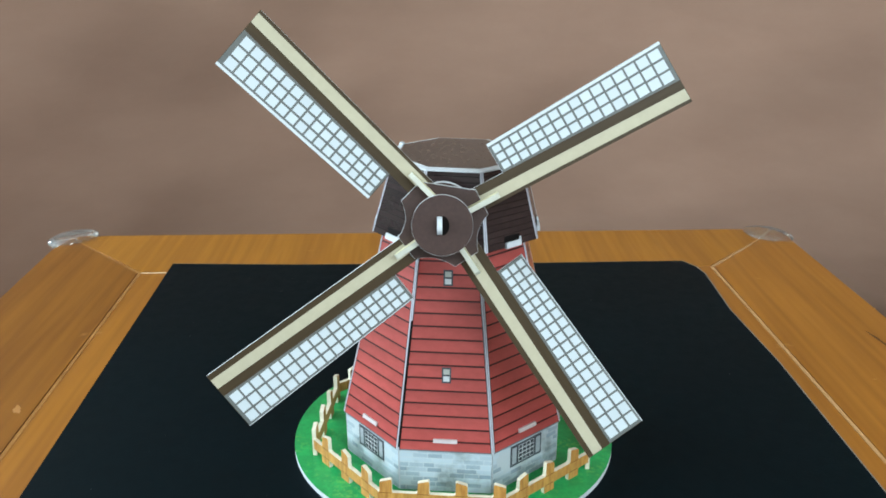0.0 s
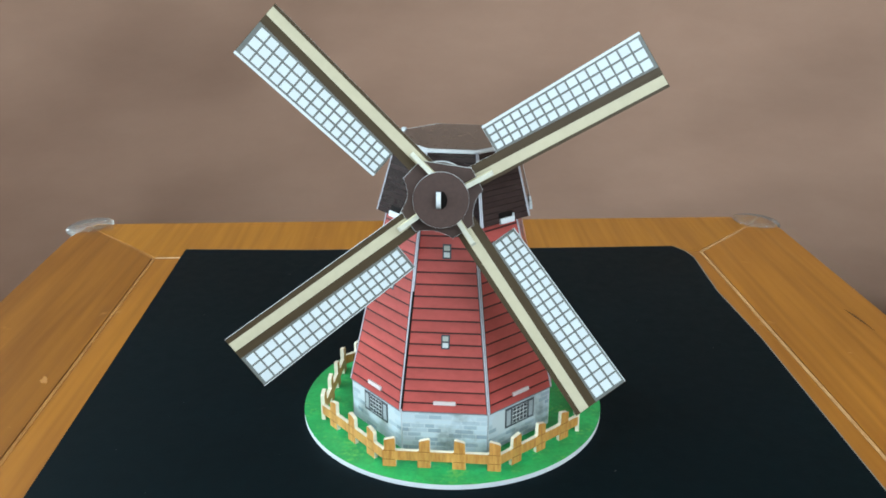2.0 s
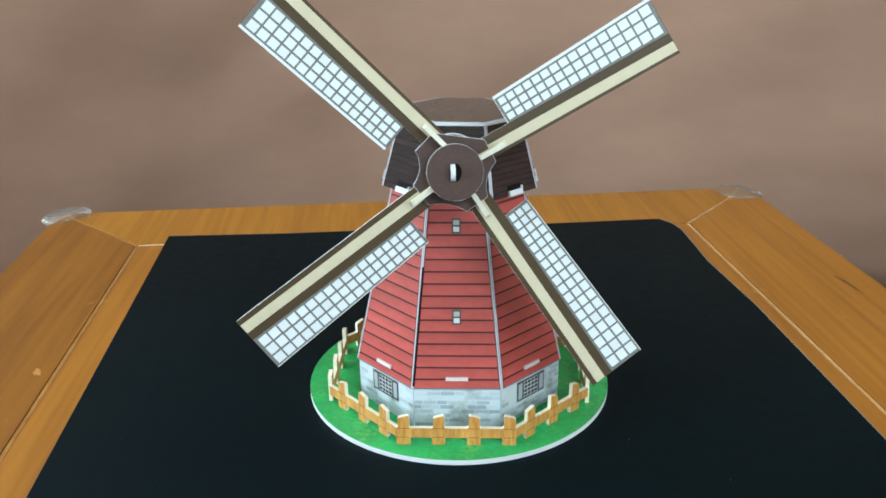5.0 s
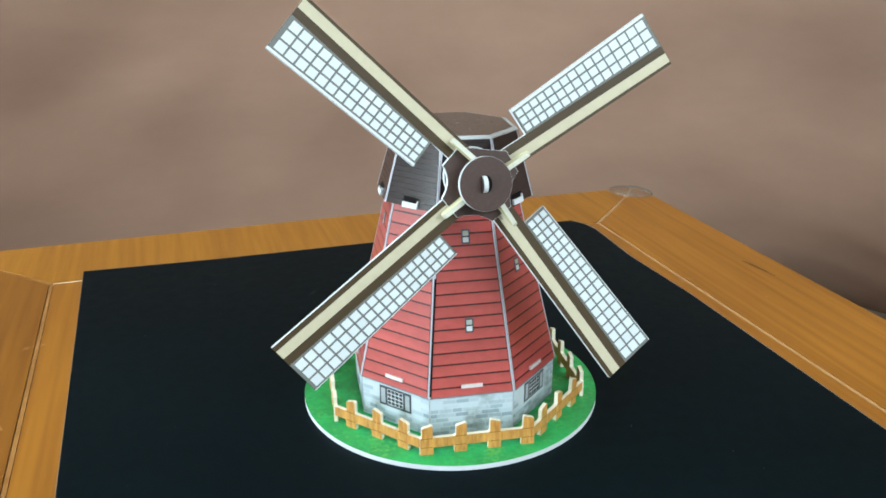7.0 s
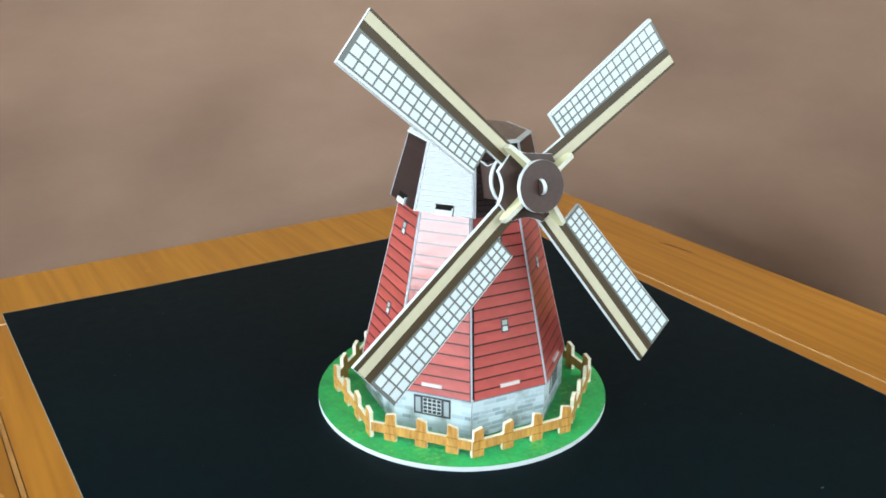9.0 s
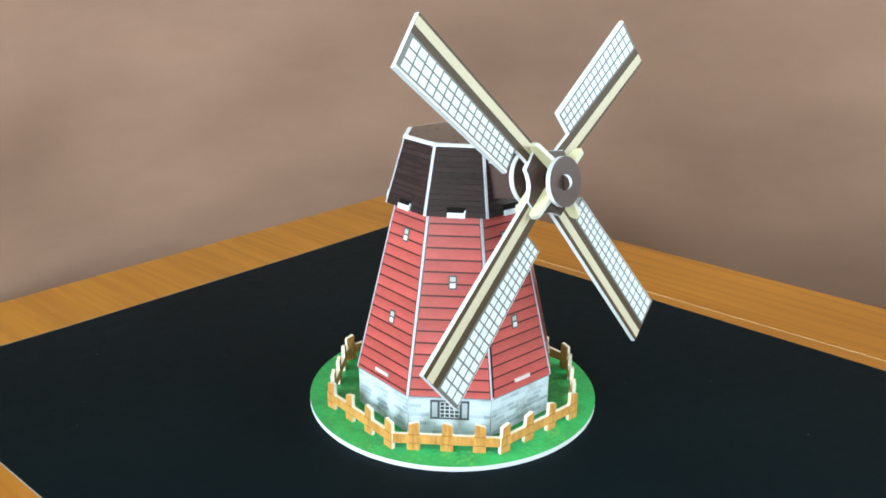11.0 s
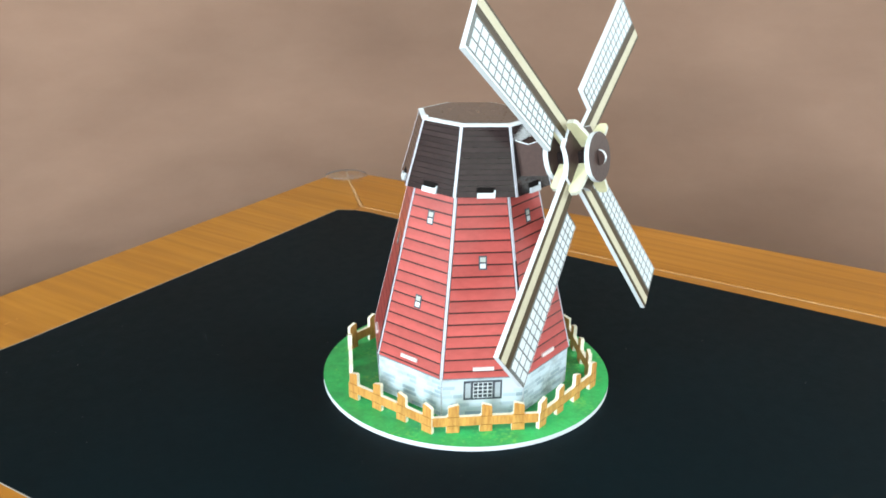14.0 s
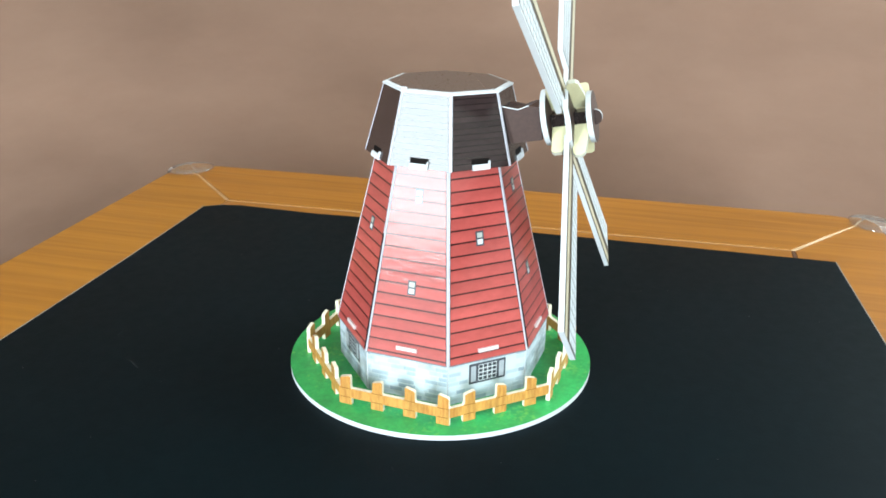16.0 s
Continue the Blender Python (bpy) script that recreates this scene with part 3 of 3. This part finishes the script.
# stone footing
s_half = S_APO * T8
stone_me = None
brick_meshes = {}
for k in range(8):
    m, _ = facet(k, S_APO, 0.0028, S_APO, S_TOP)
    if stone_me is None:
        ob = part("stone_panel", slab(rect(-s_half + 0.0003, 0, s_half - 0.0003, S_TOP - 0.003), BOARD), [stone, foam], mill, "pale grey brick-printed wall panel", m)
        stone_me = ob.data
    else:
        ob = place("stone_panel", stone_me, mill, "pale grey brick-printed wall panel", m)
    rnd = random.Random(40 + k)
    y, low, high = 0.0002, 0.0, S_TOP - 0.003
    while y + 0.0024 < high:
        x = -s_half + 0.0006 - rnd.uniform(0, 0.005)
        while x < s_half - 0.0006:
            size = rnd.choice((0.0050, 0.0068, 0.0068, 0.0092))
            x0, x1 = max(x, -s_half + 0.0005), min(x + size - 0.0004, s_half - 0.0005)
            x += size
            under_window = k % 2 and x1 > -0.0100 and x0 < 0.0100 and y > 0.0066 and y < 0.0201
            if x1 - x0 < 0.0012 or under_window:
                continue
            key = round(x1 - x0, 3)
            m_b = Matrix.Translation(((x0 + x1) / 2, y + 0.0011, 0.0)) @ Matrix.Diagonal(((x1 - x0) / key, 1, 1, 1))
            if key not in brick_meshes:
                brick_meshes[key] = part("brick", slab(rect(-key / 2, -0.0010, key / 2, 0.0010), 0.0002, 0.00009), [brick_print, brick_print], ob, "", m_b).data
            else:
                place("brick", brick_meshes[key], ob, "", m_b)
        y += 0.0025
    if k % 2:
        cx, cy = 0.0, 0.0148
        part("shutter_frame", slab(rect(cx - 0.0100, cy - 0.0057, cx + 0.0100, cy + 0.0053), 0.0002, 0.00015), [frame_grey, frame_grey], ob)
        for sx in (-1, 1):
            part("shutter", slab(rect(cx + sx * 0.0077 - 0.0014, cy - 0.0045, cx + sx * 0.0077 + 0.0014, cy + 0.0041), 0.0002, 0.00027), [shutter_grey, frame_grey], ob)
        part("sash", slab(rect(cx - 0.0050, cy - 0.0046, cx + 0.0050, cy + 0.0043), 0.0002, 0.00025), [lit_grey, frame_grey], ob)
        for i in range(4):
            for j in range(4):
                x, y = cx - 0.0037 + i * 0.00247, cy - 0.0034 + j * 0.0022
                part("window_pane", slab(rect(x - 0.00098, y - 0.00082, x + 0.00098, y + 0.00082), 0.0002, 0.00034), [glass_dark, frame_grey], ob)


def planked(name, label, m, h, w0, w1, start, step, inset, print_line, print_plank, gap):
    """A trapezoid foam panel with printed planks across it: the lowest plank ends at start, the others follow by step."""
    a, b = w0 - inset, w1 - inset
    at = lambda y: a + (b - a) * y / h
    ob = part(name, slab([(-a, 0), (a, 0), (b, h), (-b, h)], BOARD), [print_line, foam], mill, label, m)
    e, y0, y1 = 0.00025, 0.0002, start
    while y0 < h - 0.0004:
        y1 = min(y1, h)
        part("plank", slab([(-at(y0) + e, y0), (at(y0) - e, y0), (at(y1) - e, y1), (-at(y1) + e, y1)], 0.0003, 0.00008), [print_plank, print_plank], ob)
        y0, y1 = y1 + gap, y1 + step
    return ob


def copy_planked(src, label, m):
    ob = place(src.name.split(".")[0], src.data, mill, label, m)
    for ch in list(src.children):
        place("plank", ch.data, ob)
    return ob


def small_window(ob, y):
    part("printed_window", slab(rect(-0.0021, y - 0.0036, 0.0021, y + 0.0036), 0.0002, 0.0002), [frame_grey, frame_grey], ob)
    for dy in (-0.0016, 0.0016):
        part("window_pane", slab(rect(-0.0014, y + dy - 0.0012, 0.0014, y + dy + 0.0012), 0.0002, 0.0003), [glass_grey if dy > 0 else lit_grey, frame_grey], ob)


# red tower
made = {}
tower = []
# where the lowest printed line runs on each panel, and the way from line to line
PRINTS = ((0.0041, 0.00588), (0.0033, 0.00608), (0.0014, 0.00582), (0.0033, 0.00608), (0.0041, 0.00588), (0.0033, 0.00608), (0.0014, 0.00582), (0.0037, 0.00600))
for k, (start, step) in enumerate(PRINTS):
    m, h = facet(k, B_APO, B_Z, T_APO, T_Z)
    lab = "red plank-printed tower panel"
    if start not in made:
        made[start] = ob = planked("tower_panel", lab, m, h, B_APO * T8, T_APO * T8, start, step, 0.0009, dark_line, red, 0.0008)
    else:
        ob = copy_planked(made[start], lab, m)
    tower.append(ob)
slope = math.hypot(B_APO - T_APO, T_Z - B_Z) / (T_Z - B_Z)
for k, ob in enumerate(tower):
    for z in ((0.0595, 0.1025) if k % 2 == 0 else (0.0830,)):
        small_window(ob, (z - B_Z) * slope)
    part("tab", bevelled(slab(rect(-0.0054, 0.0040, 0.0054, 0.0058), 0.0012, 0.0010), 0.00025, 1), [tab_pink, tab_pink], ob, "white foam locking tab")
    part("eave_line", slab(rect(-B_APO * T8 + 0.0008, -0.0004, B_APO * T8 - 0.0008, 0.00015), 0.0020, 0.00005), [seam, seam], ob)


def edge_strips(r0, z0, r1, z1, width, at, label):
    """Pale cut edges of the foam that show along the eight corners."""
    for k in range(8):
        a = -90 - 22.5 - 45 * k
        d0, d1 = Vector((r0, 0, z0)), Vector((r1, 0, z1))
        m = at @ pose(0, 0, 0, 0, 0, a) @ basis(d0, (0, 1, 0), d1 - d0)
        part("edge_strip", slab(rect(-width / 2, 0, width / 2, (d1 - d0).length), 0.0010, -0.0001), [strip_white, strip_white], mill, label, m)
        part("seam", slab(rect(-0.00013, 0.0003, 0.00013, (d1 - d0).length - 0.0003), 0.0008, 0.00002), [seam_pale, seam_pale], mill, "grey line where two panels meet", m)


edge_strips(B_APO * SEC, B_Z, T_APO * SEC, T_Z, 0.0011, Matrix.Identity(4), "pale cut foam edge of the tower")
# two corners where panels stand slightly apart; a dark strip paints the gap's shade
for k, side in ((0, 1), (2, -1)):
    d0, d1 = Vector((B_APO * SEC, 0, B_Z)), Vector((T_APO * SEC, 0, T_Z))
    m = pose(0, 0, 0, 0, 0, -112.5 - 45 * k) @ basis(d0, (0, 1, 0), d1 - d0)
    part("open_seam", slab([(side * x, y) for x, y in rect(0.0002, 0.001, 0.0010, 0.060)][::side], 0.0010, 0.00005), [hole_shade, hole_shade], mill, "dark strip as the shade of an open seam", m)

# brown cap
# the cap sits a little askew on the tower
CAP_AT = Matrix.Translation((0.0012, -0.0002, 0.118)) @ pose(0, 0, 0, 0, 1.1, 0) @ Matrix.Translation((0, 0, -0.118))
part("cap_body", frustum([((C_APO - 0.0034) * SEC, C_Z + 0.002), ((C_APO - 0.0010) * SEC, C_Z + 0.0022), ((D_APO - 0.0006) * SEC, D_Z), ((D_APO - 0.0018) * SEC, D_Z + 0.0003)]),
     seam, mill, "dark gaps between the cap panels", CAP_AT)
part("cap_underside", slab(circle(0.0372, 8), 0.001, C_Z + 0.0016), [plain_brown, plain_brown], mill, "", CAP_AT @ pose(0, 0, 0, 0, 0, 22.5))
edge_strips(C_APO * SEC, C_Z, D_APO * SEC, D_Z, 0.0013, CAP_AT, "white cut foam edge of the cap")
first = None
cap = []
for k in range(8):
    m, h = facet(k, C_APO, C_Z, D_APO, D_Z)
    m = CAP_AT @ m
    lab = "dark brown plank-printed cap panel"
    if first is None:
        first = planked("cap_panel", lab, m, h, C_APO * T8, D_APO * T8, h / 13, h / 13, 0.0009, brown_line, brown, 0.00045)
        ob = first
    else:
        ob = copy_planked(first, lab, m)
    cap.append(ob)
for ob in cap:
    # no hole is cut: a flat dark patch paints the slot's inner shade
    part("slot", slab(rect(-0.0046, 0.0016, 0.0046, 0.0049), 0.0003, 0.0002), [hole_shade, hole_shade], ob)
    tab = [(-0.0044, -0.0004), (0.0044, -0.0004), (0.0047, 0.0036), (0.0042, 0.0036), (0.0038, 0.0022), (-0.0044, 0.0022)]
    part("tab", bevelled(slab(tab, 0.0016, 0.0011), 0.0002, 1), [foam, foam], ob, "white foam locking tab")
part("roof_rim", frustum([((D_APO - 0.0030) * SEC, D_Z - 0.0020), ((D_APO + 0.0006) * SEC, D_Z - 0.0006), ((D_APO + 0.0005) * SEC, D_Z + 0.0001), ((D_APO - 0.0014) * SEC, D_Z + 0.0005)]), foam, mill, "white cut foam rim round the roof", CAP_AT)
part("roof", bevelled(slab([(0.0292 * math.cos(radians(45 * i + 22.5)), 0.0292 * math.sin(radians(45 * i + 22.5))) for i in range(8)], 0.0012, D_Z + 0.0006), 0.0002, 1),
     [roof_brown, foam], mill, "flat eight-sided dark brown roof with white edge", CAP_AT)
a = radians(157.5)
part("roof_peg", bevelled(box(-0.0009, -0.0010, -0.001, 0.0009, 0.0010, 0.0023), 0.0004, 1), [foam, foam], mill, "",
     CAP_AT @ pose(0.0300 * math.cos(a), 0.0300 * math.sin(a), D_Z - 0.0008, 0, 0, 157.5))

# fence round the disc
F_APO = 0.0674
f_half = F_APO * T8


def fence_outline(posts, half, bare):
    """A cut-out rail with pickets; the pickets' tops slope."""
    r0, r1, top = 0.0038, 0.0090, 0.0155
    x0, x1 = -half, half
    up, down = [], []
    for c, w in posts:
        a, b = max(c - w, x0), min(c + w, x1)
        down += [(a, r0), (a, 0.0), (b, 0.0), (b, r0)] if a > x0 else [(a, 0.0), (b, 0.0), (b, r0)]
        if b >= x1:
            down = down[:-1]
        s = 0.0011 if c < 0 else -0.0011
        up += [(a, r1), (a + 0.0008, r1 + 0.0006), (a + 0.0009, top - max(s, 0)), (a + 0.0015, top + 0.0003 - max(s, 0)),
               (b - 0.0009, top + 0.0003 + min(s, 0)), (b - 0.0003, top - 0.0003 + min(s, 0)), (b - 0.0003, r1 + 0.0006), (b, r1)]
    if bare:
        down = [(x0, r0)] + down + [(x1, r0)]
        up = [(x0, r1)] + up + [(x1, r1)]
    pts = down + up[::-1]
    out = []
    for p in pts:
        if not out or (abs(p[0] - out[-1][0]) + abs(p[1] - out[-1][1])) > 1e-7:
            out.append(p)
    return out


f_long = f_half + 0.0007
end = f_long - 0.0033
FULL = [(-end, 0.0033), (-end / 3, 0.0032), (end / 3, 0.0032), (end, 0.0033)]
BARE = [(-0.0166, 0.0033), (0.0002, 0.0032), (0.0166, 0.0033)]
meshes = {}
for k in range(8):
    m, _ = facet(k, F_APO, 0.0026, F_APO, 0.02)
    m = Matrix.Translation((-0.0002, 0.0006, 0)) @ m
    odd = k % 2
    if odd not in meshes:
        ob = part("fence_panel", slab(fence_outline(BARE, f_half - 0.0006, 1) if odd else fence_outline(FULL, f_long, 0), BOARD - 0.0004, back=0), [orange, edge_cream], mill,
                  "orange wood-printed picket fence panel", m)
        meshes[odd] = ob.data
    else:
        ob = place("fence_panel", meshes[odd], mill, "orange wood-printed picket fence panel", m)
    for c, w in (BARE if odd else FULL):
        for y in (0.0038, 0.0087):
            part("picket_line", slab(rect(c - w + 0.0005, y, c + w - 0.0005, y + 0.0003), 0.0001, 0.00006), [picket_dark, picket_dark], ob)

# ---- hub and sails ----
HUB = Vector((0.0010, -0.0730, 0.1398))
AXIS = Vector((0.088, -0.975, 0.196)).normalized()
RIGHT = Vector((0, 0, 1)).cross(-AXIS).normalized() * -1
hub_m = basis(HUB, RIGHT, AXIS.cross(RIGHT))
SAILS = [  # inner corner of the lattice, way outwards, way across to the stripe, lattice length, columns of panes, bare tip, white margin, stripe's width
    ((0.0171, -0.0525, 0.1661), (0.844, 0.214, 0.491), (0.527, -0.161, -0.835), 0.0780, 16, 0.0014, 0.0011, 0.0098),
    ((-0.0284, -0.0637, 0.1477), (-0.751, 0.063, 0.657), (0.651, 0.235, 0.721), 0.0782, 16, 0.0019, 0.0011, 0.0098),
    ((-0.0110, -0.0695, 0.1076), (-0.770, -0.202, -0.605), (-0.631, 0.080, 0.769), 0.0862, 18, 0.0013, 0.0002, 0.0109),
    ((0.0317, -0.0576, 0.1230), (0.604, -0.145, -0.784), (-0.792, -0.226, -0.568), 0.0855, 18, 0.0012, 0.0002, 0.0107),
]
L_ROOT, L_TIP = 0.0119, 0.0162
ANGLES = []

hub_disc = part("hub_disc", bevelled(slab(circle(0.0119, 56), BOARD, 0.0), 0.0002, 1), [foam, foam], mill, "round dark brown hub disc with white cut edge", hub_m)
part("printed_face", slab(circle(0.01183, 56), 0.0002, 0.00006), [plain_brown, plain_brown], hub_disc, "dark brown print")
slot_line = [(-0.0022, -0.0037)] + [(0.0003 + 0.0024 * math.cos(radians(a)), 0.0037 * math.sin(radians(a))) for a in range(-90, 91, 15)] + [(-0.0022, 0.0037)]
# the depth of the pin's slot, painted as a flat dark patch
part("pin_slot", slab(slot_line, 0.0003, 0.0002), [hole_shade, hole_shade], mill, "", hub_m)
pin = [(0.0040 * math.cos(radians(a)), 0.0036 * math.sin(radians(a))) for a in range(-90, 91, 15)]
part("pin", slab([(x * 0.9, y) for x, y in pin], 0.0020, 0.0010, back=0), [plain_brown, foam], mill, "brown half-round locking pin",
     hub_m @ basis((-0.0010, 0, 0), (0, 0, 1), (0, 1, 0)))
rear_disc = part("rear_disc", slab(circle(0.0131, 56, 0, 0.0022), BOARD, -0.0205, back=0), [plain_brown, foam], mill, "round dark brown disc behind the sails", hub_m)
ring_face = bmesh.new()
rim = [[ring_face.verts.new((r * math.cos(2 * math.pi * i / 56), 0.0022 + r * math.sin(2 * math.pi * i / 56), -0.02044)) for i in range(56)] for r in (0.0131, 0.0126)]
for i in range(56):
    ring_face.faces.new((rim[1][i], rim[0][i], rim[0][(i + 1) % 56], rim[1][(i + 1) % 56]))
part("white_rim", ring_face, foam, rear_disc, "white cut edge of the disc")
part("shaft", bevelled(box(-0.0042, -0.0036, -0.0200, 0.0042, 0.0036, -0.0024), 0.0003, 1), [brown_line, brown_line], mill, "dark brown shaft", hub_m)

inv = hub_m.inverted()
ROOTS = []
for o, u, v, g, _, _, _, _ in SAILS:  # the stripe's centre line, laid into the hub's plane
    run = (L_TIP - L_ROOT) / g
    pt = [inv @ (Vector(o) + Vector(u).normalized() * x + Vector(v).normalized() * (L_ROOT + run * x + 0.0062)) for x in (-0.029, g)]
    way = pt[1] - pt[0]
    ANGLES.append(math.atan2(way.y, way.x))
    ROOTS.append((pt[0].x, pt[0].y))
plate = []
for i, a in enumerate(ANGLES):
    b = ANGLES[(i + 1) % 4]
    b = b if b > a else b + 2 * math.pi
    for d in (-0.30, 0.30):
        plate.append((0.0184 * math.cos(a + d), 0.0184 * math.sin(a + d)))
    for s in (0.1, 0.2, 0.3, 0.4, 0.5, 0.6, 0.7, 0.8, 0.9):
        t = a + 0.30 + (b - a - 0.60) * s
        r = 0.0184 - 0.0038 * math.sin(math.pi * s) ** 0.7
        plate.append((r * math.cos(t), r * math.sin(t)))
cross_plate = part("cross_plate", slab(plate, BOARD, -0.0092, back=0), [foam, foam], mill, "dark brown notched plate holding the sails", hub_m)
part("printed_face", slab([(x * 0.9925, y * 0.9925) for x, y in plate], 0.0002, -0.00914), [plain_brown, plain_brown], cross_plate, "dark brown print")
for a, (rx0, ry0) in zip(ANGLES, ROOTS):
    shape = [(0.004, -0.0195), (0.0195, -0.0195), (0.0208, -0.0182), (0.0208, -0.0148), (0.0198, -0.0138), (0.0148, -0.0132),
             (0.0148, -0.0102), (0.0220, -0.0094), (0.0234, -0.0082), (0.0234, -0.0052), (0.0222, -0.0040), (0.0118, -0.0026), (0.004, -0.0026)]
    m = hub_m @ pose(rx0, ry0, 0, 0, 0, math.degrees(a)) @ basis((0, 0, 0), (1, 0, 0), (0, 0, 1))
    part("sail_bracket", slab(shape, 0.0021, 0.00105, back=0), [cream_foam, bracket_edge], mill, "cream foam bracket gripping a sail root", m)

# beam from the cap to the rear disc
beam_end = hub_m @ Vector((0, 0, -0.0229))
for sx in (-1, 1):
    m = basis((beam_end.x + sx * 0.0062, beam_end.y, beam_end.z), (0, 1, 0), (0, 0, 1))
    shape = [(0, -0.0070), (0.026, -0.0125), (0.026, 0.0075), (0.012, 0.0062), (0.007, 0.0085), (0, 0.0085)]
    part("beam_side", slab(shape, BOARD, BOARD / 2, back=0), [plain_brown, plain_brown], mill, "dark brown beam plate", m)
    if sx < 0:
        line = [(0.026, 0.0075), (0.012, 0.0062), (0.007, 0.0085), (0.007, 0.0089), (0.012, 0.0066), (0.026, 0.0079)]
        part("beam_edge", slab(line, 0.0008, -BOARD / 2 + 0.0007), [foam, foam], mill, "white cut edge of the beam plate", m)
part("beam_cover", slab(rect(-0.0052, 0.0085, 0.0052, 0.026), 0.0015, 0.0060), [plain_brown, plain_brown], mill, "", Matrix.Translation(beam_end))
part("beam_cover", slab(rect(-0.0052, 0.0002, 0.0052, 0.0068), 0.0015, 0.0082), [plain_brown, plain_brown], mill, "", Matrix.Translation(beam_end))
part("beam_base", slab(rect(-0.0052, 0.001, 0.0052, 0.026), BOARD, -0.0040), [plain_brown, foam], mill, "", Matrix.Translation(beam_end))

pane_cache = {}
for o, u, v, g, n, tip, margin, S_W in SAILS:
    m = basis(o, u, v)
    flip = m.to_3x3().col[2].dot(AXIS) < 0
    if flip:  # the printed face looks forwards
        m = m @ pose(0, 0, 0, 180, 0, 0)
    s = -1 if flip else 1
    root = -0.0150
    run = (L_TIP - L_ROOT) / g

    def across(x):
        return L_ROOT + run * x

    def ring(pts):
        pts = [(x, s * y) for x, y in pts]
        return pts[::-1] if flip else pts

    line = ring([(0, -margin), (g, -margin), (g, L_TIP + S_W), (root, across(root) + S_W), (root, across(root)), (0, L_ROOT)])
    ob = part("sail", slab(line, BOARD, back=0), [stripe_brown, foam], mill, "sail board with cream stripe and white lattice print", m)
    e = 0.0002
    part("margin", slab(ring([(0.0001, 0.0001 - margin), (g - 0.0001, 0.0001 - margin), (g - 0.0001, e), (0.0001, e)]), 0.0002, 0.00008), [foam, foam], ob, "white unprinted margin")
    part("lattice", slab(ring([(e, e), (g - e, e), (g - e, L_TIP), (e, L_ROOT)]), 0.0002, 0.0001), [lattice, lattice], ob, "grey-brown lattice print")
    part("cream_stripe", slab(ring([(root + e, across(root) + 0.0039), (g - e, L_TIP + 0.0039), (g - e, L_TIP + 0.0084), (root + e, across(root) + 0.0084)]), 0.0002, 0.0001),
         [cream, cream], ob, "cream printed stripe")
    if "pane" not in pane_cache:
        first_pane = part("pane", slab(rect(-0.5, -0.5, 0.5, 0.5), 0.0002, 0.0), [pane_white, pane_white], ob)
        pane_cache["pane"] = first_pane.data
        bpy.data.objects.remove(first_pane)
    rows = 3
    # columns widen a little towards the tip, as the lattice does
    wide = [1 + 0.30 * (i - (n - 1) / 2) / (n - 1) for i in range(n)]
    x = 0.0007
    for i in range(n):
        px = (g - 0.0007 - tip) * wide[i] / sum(wide)
        py = (across(x + px / 2) - 0.0012) / rows
        for j in range(rows):
            place("pane", pane_cache["pane"], ob, "", Matrix.Translation((x + px / 2, s * (0.0006 + py * (j + 0.5)), 0.0002)) @ Matrix.Diagonal((px - 0.00090, py - 0.00090, 1, 1)))
        x += px
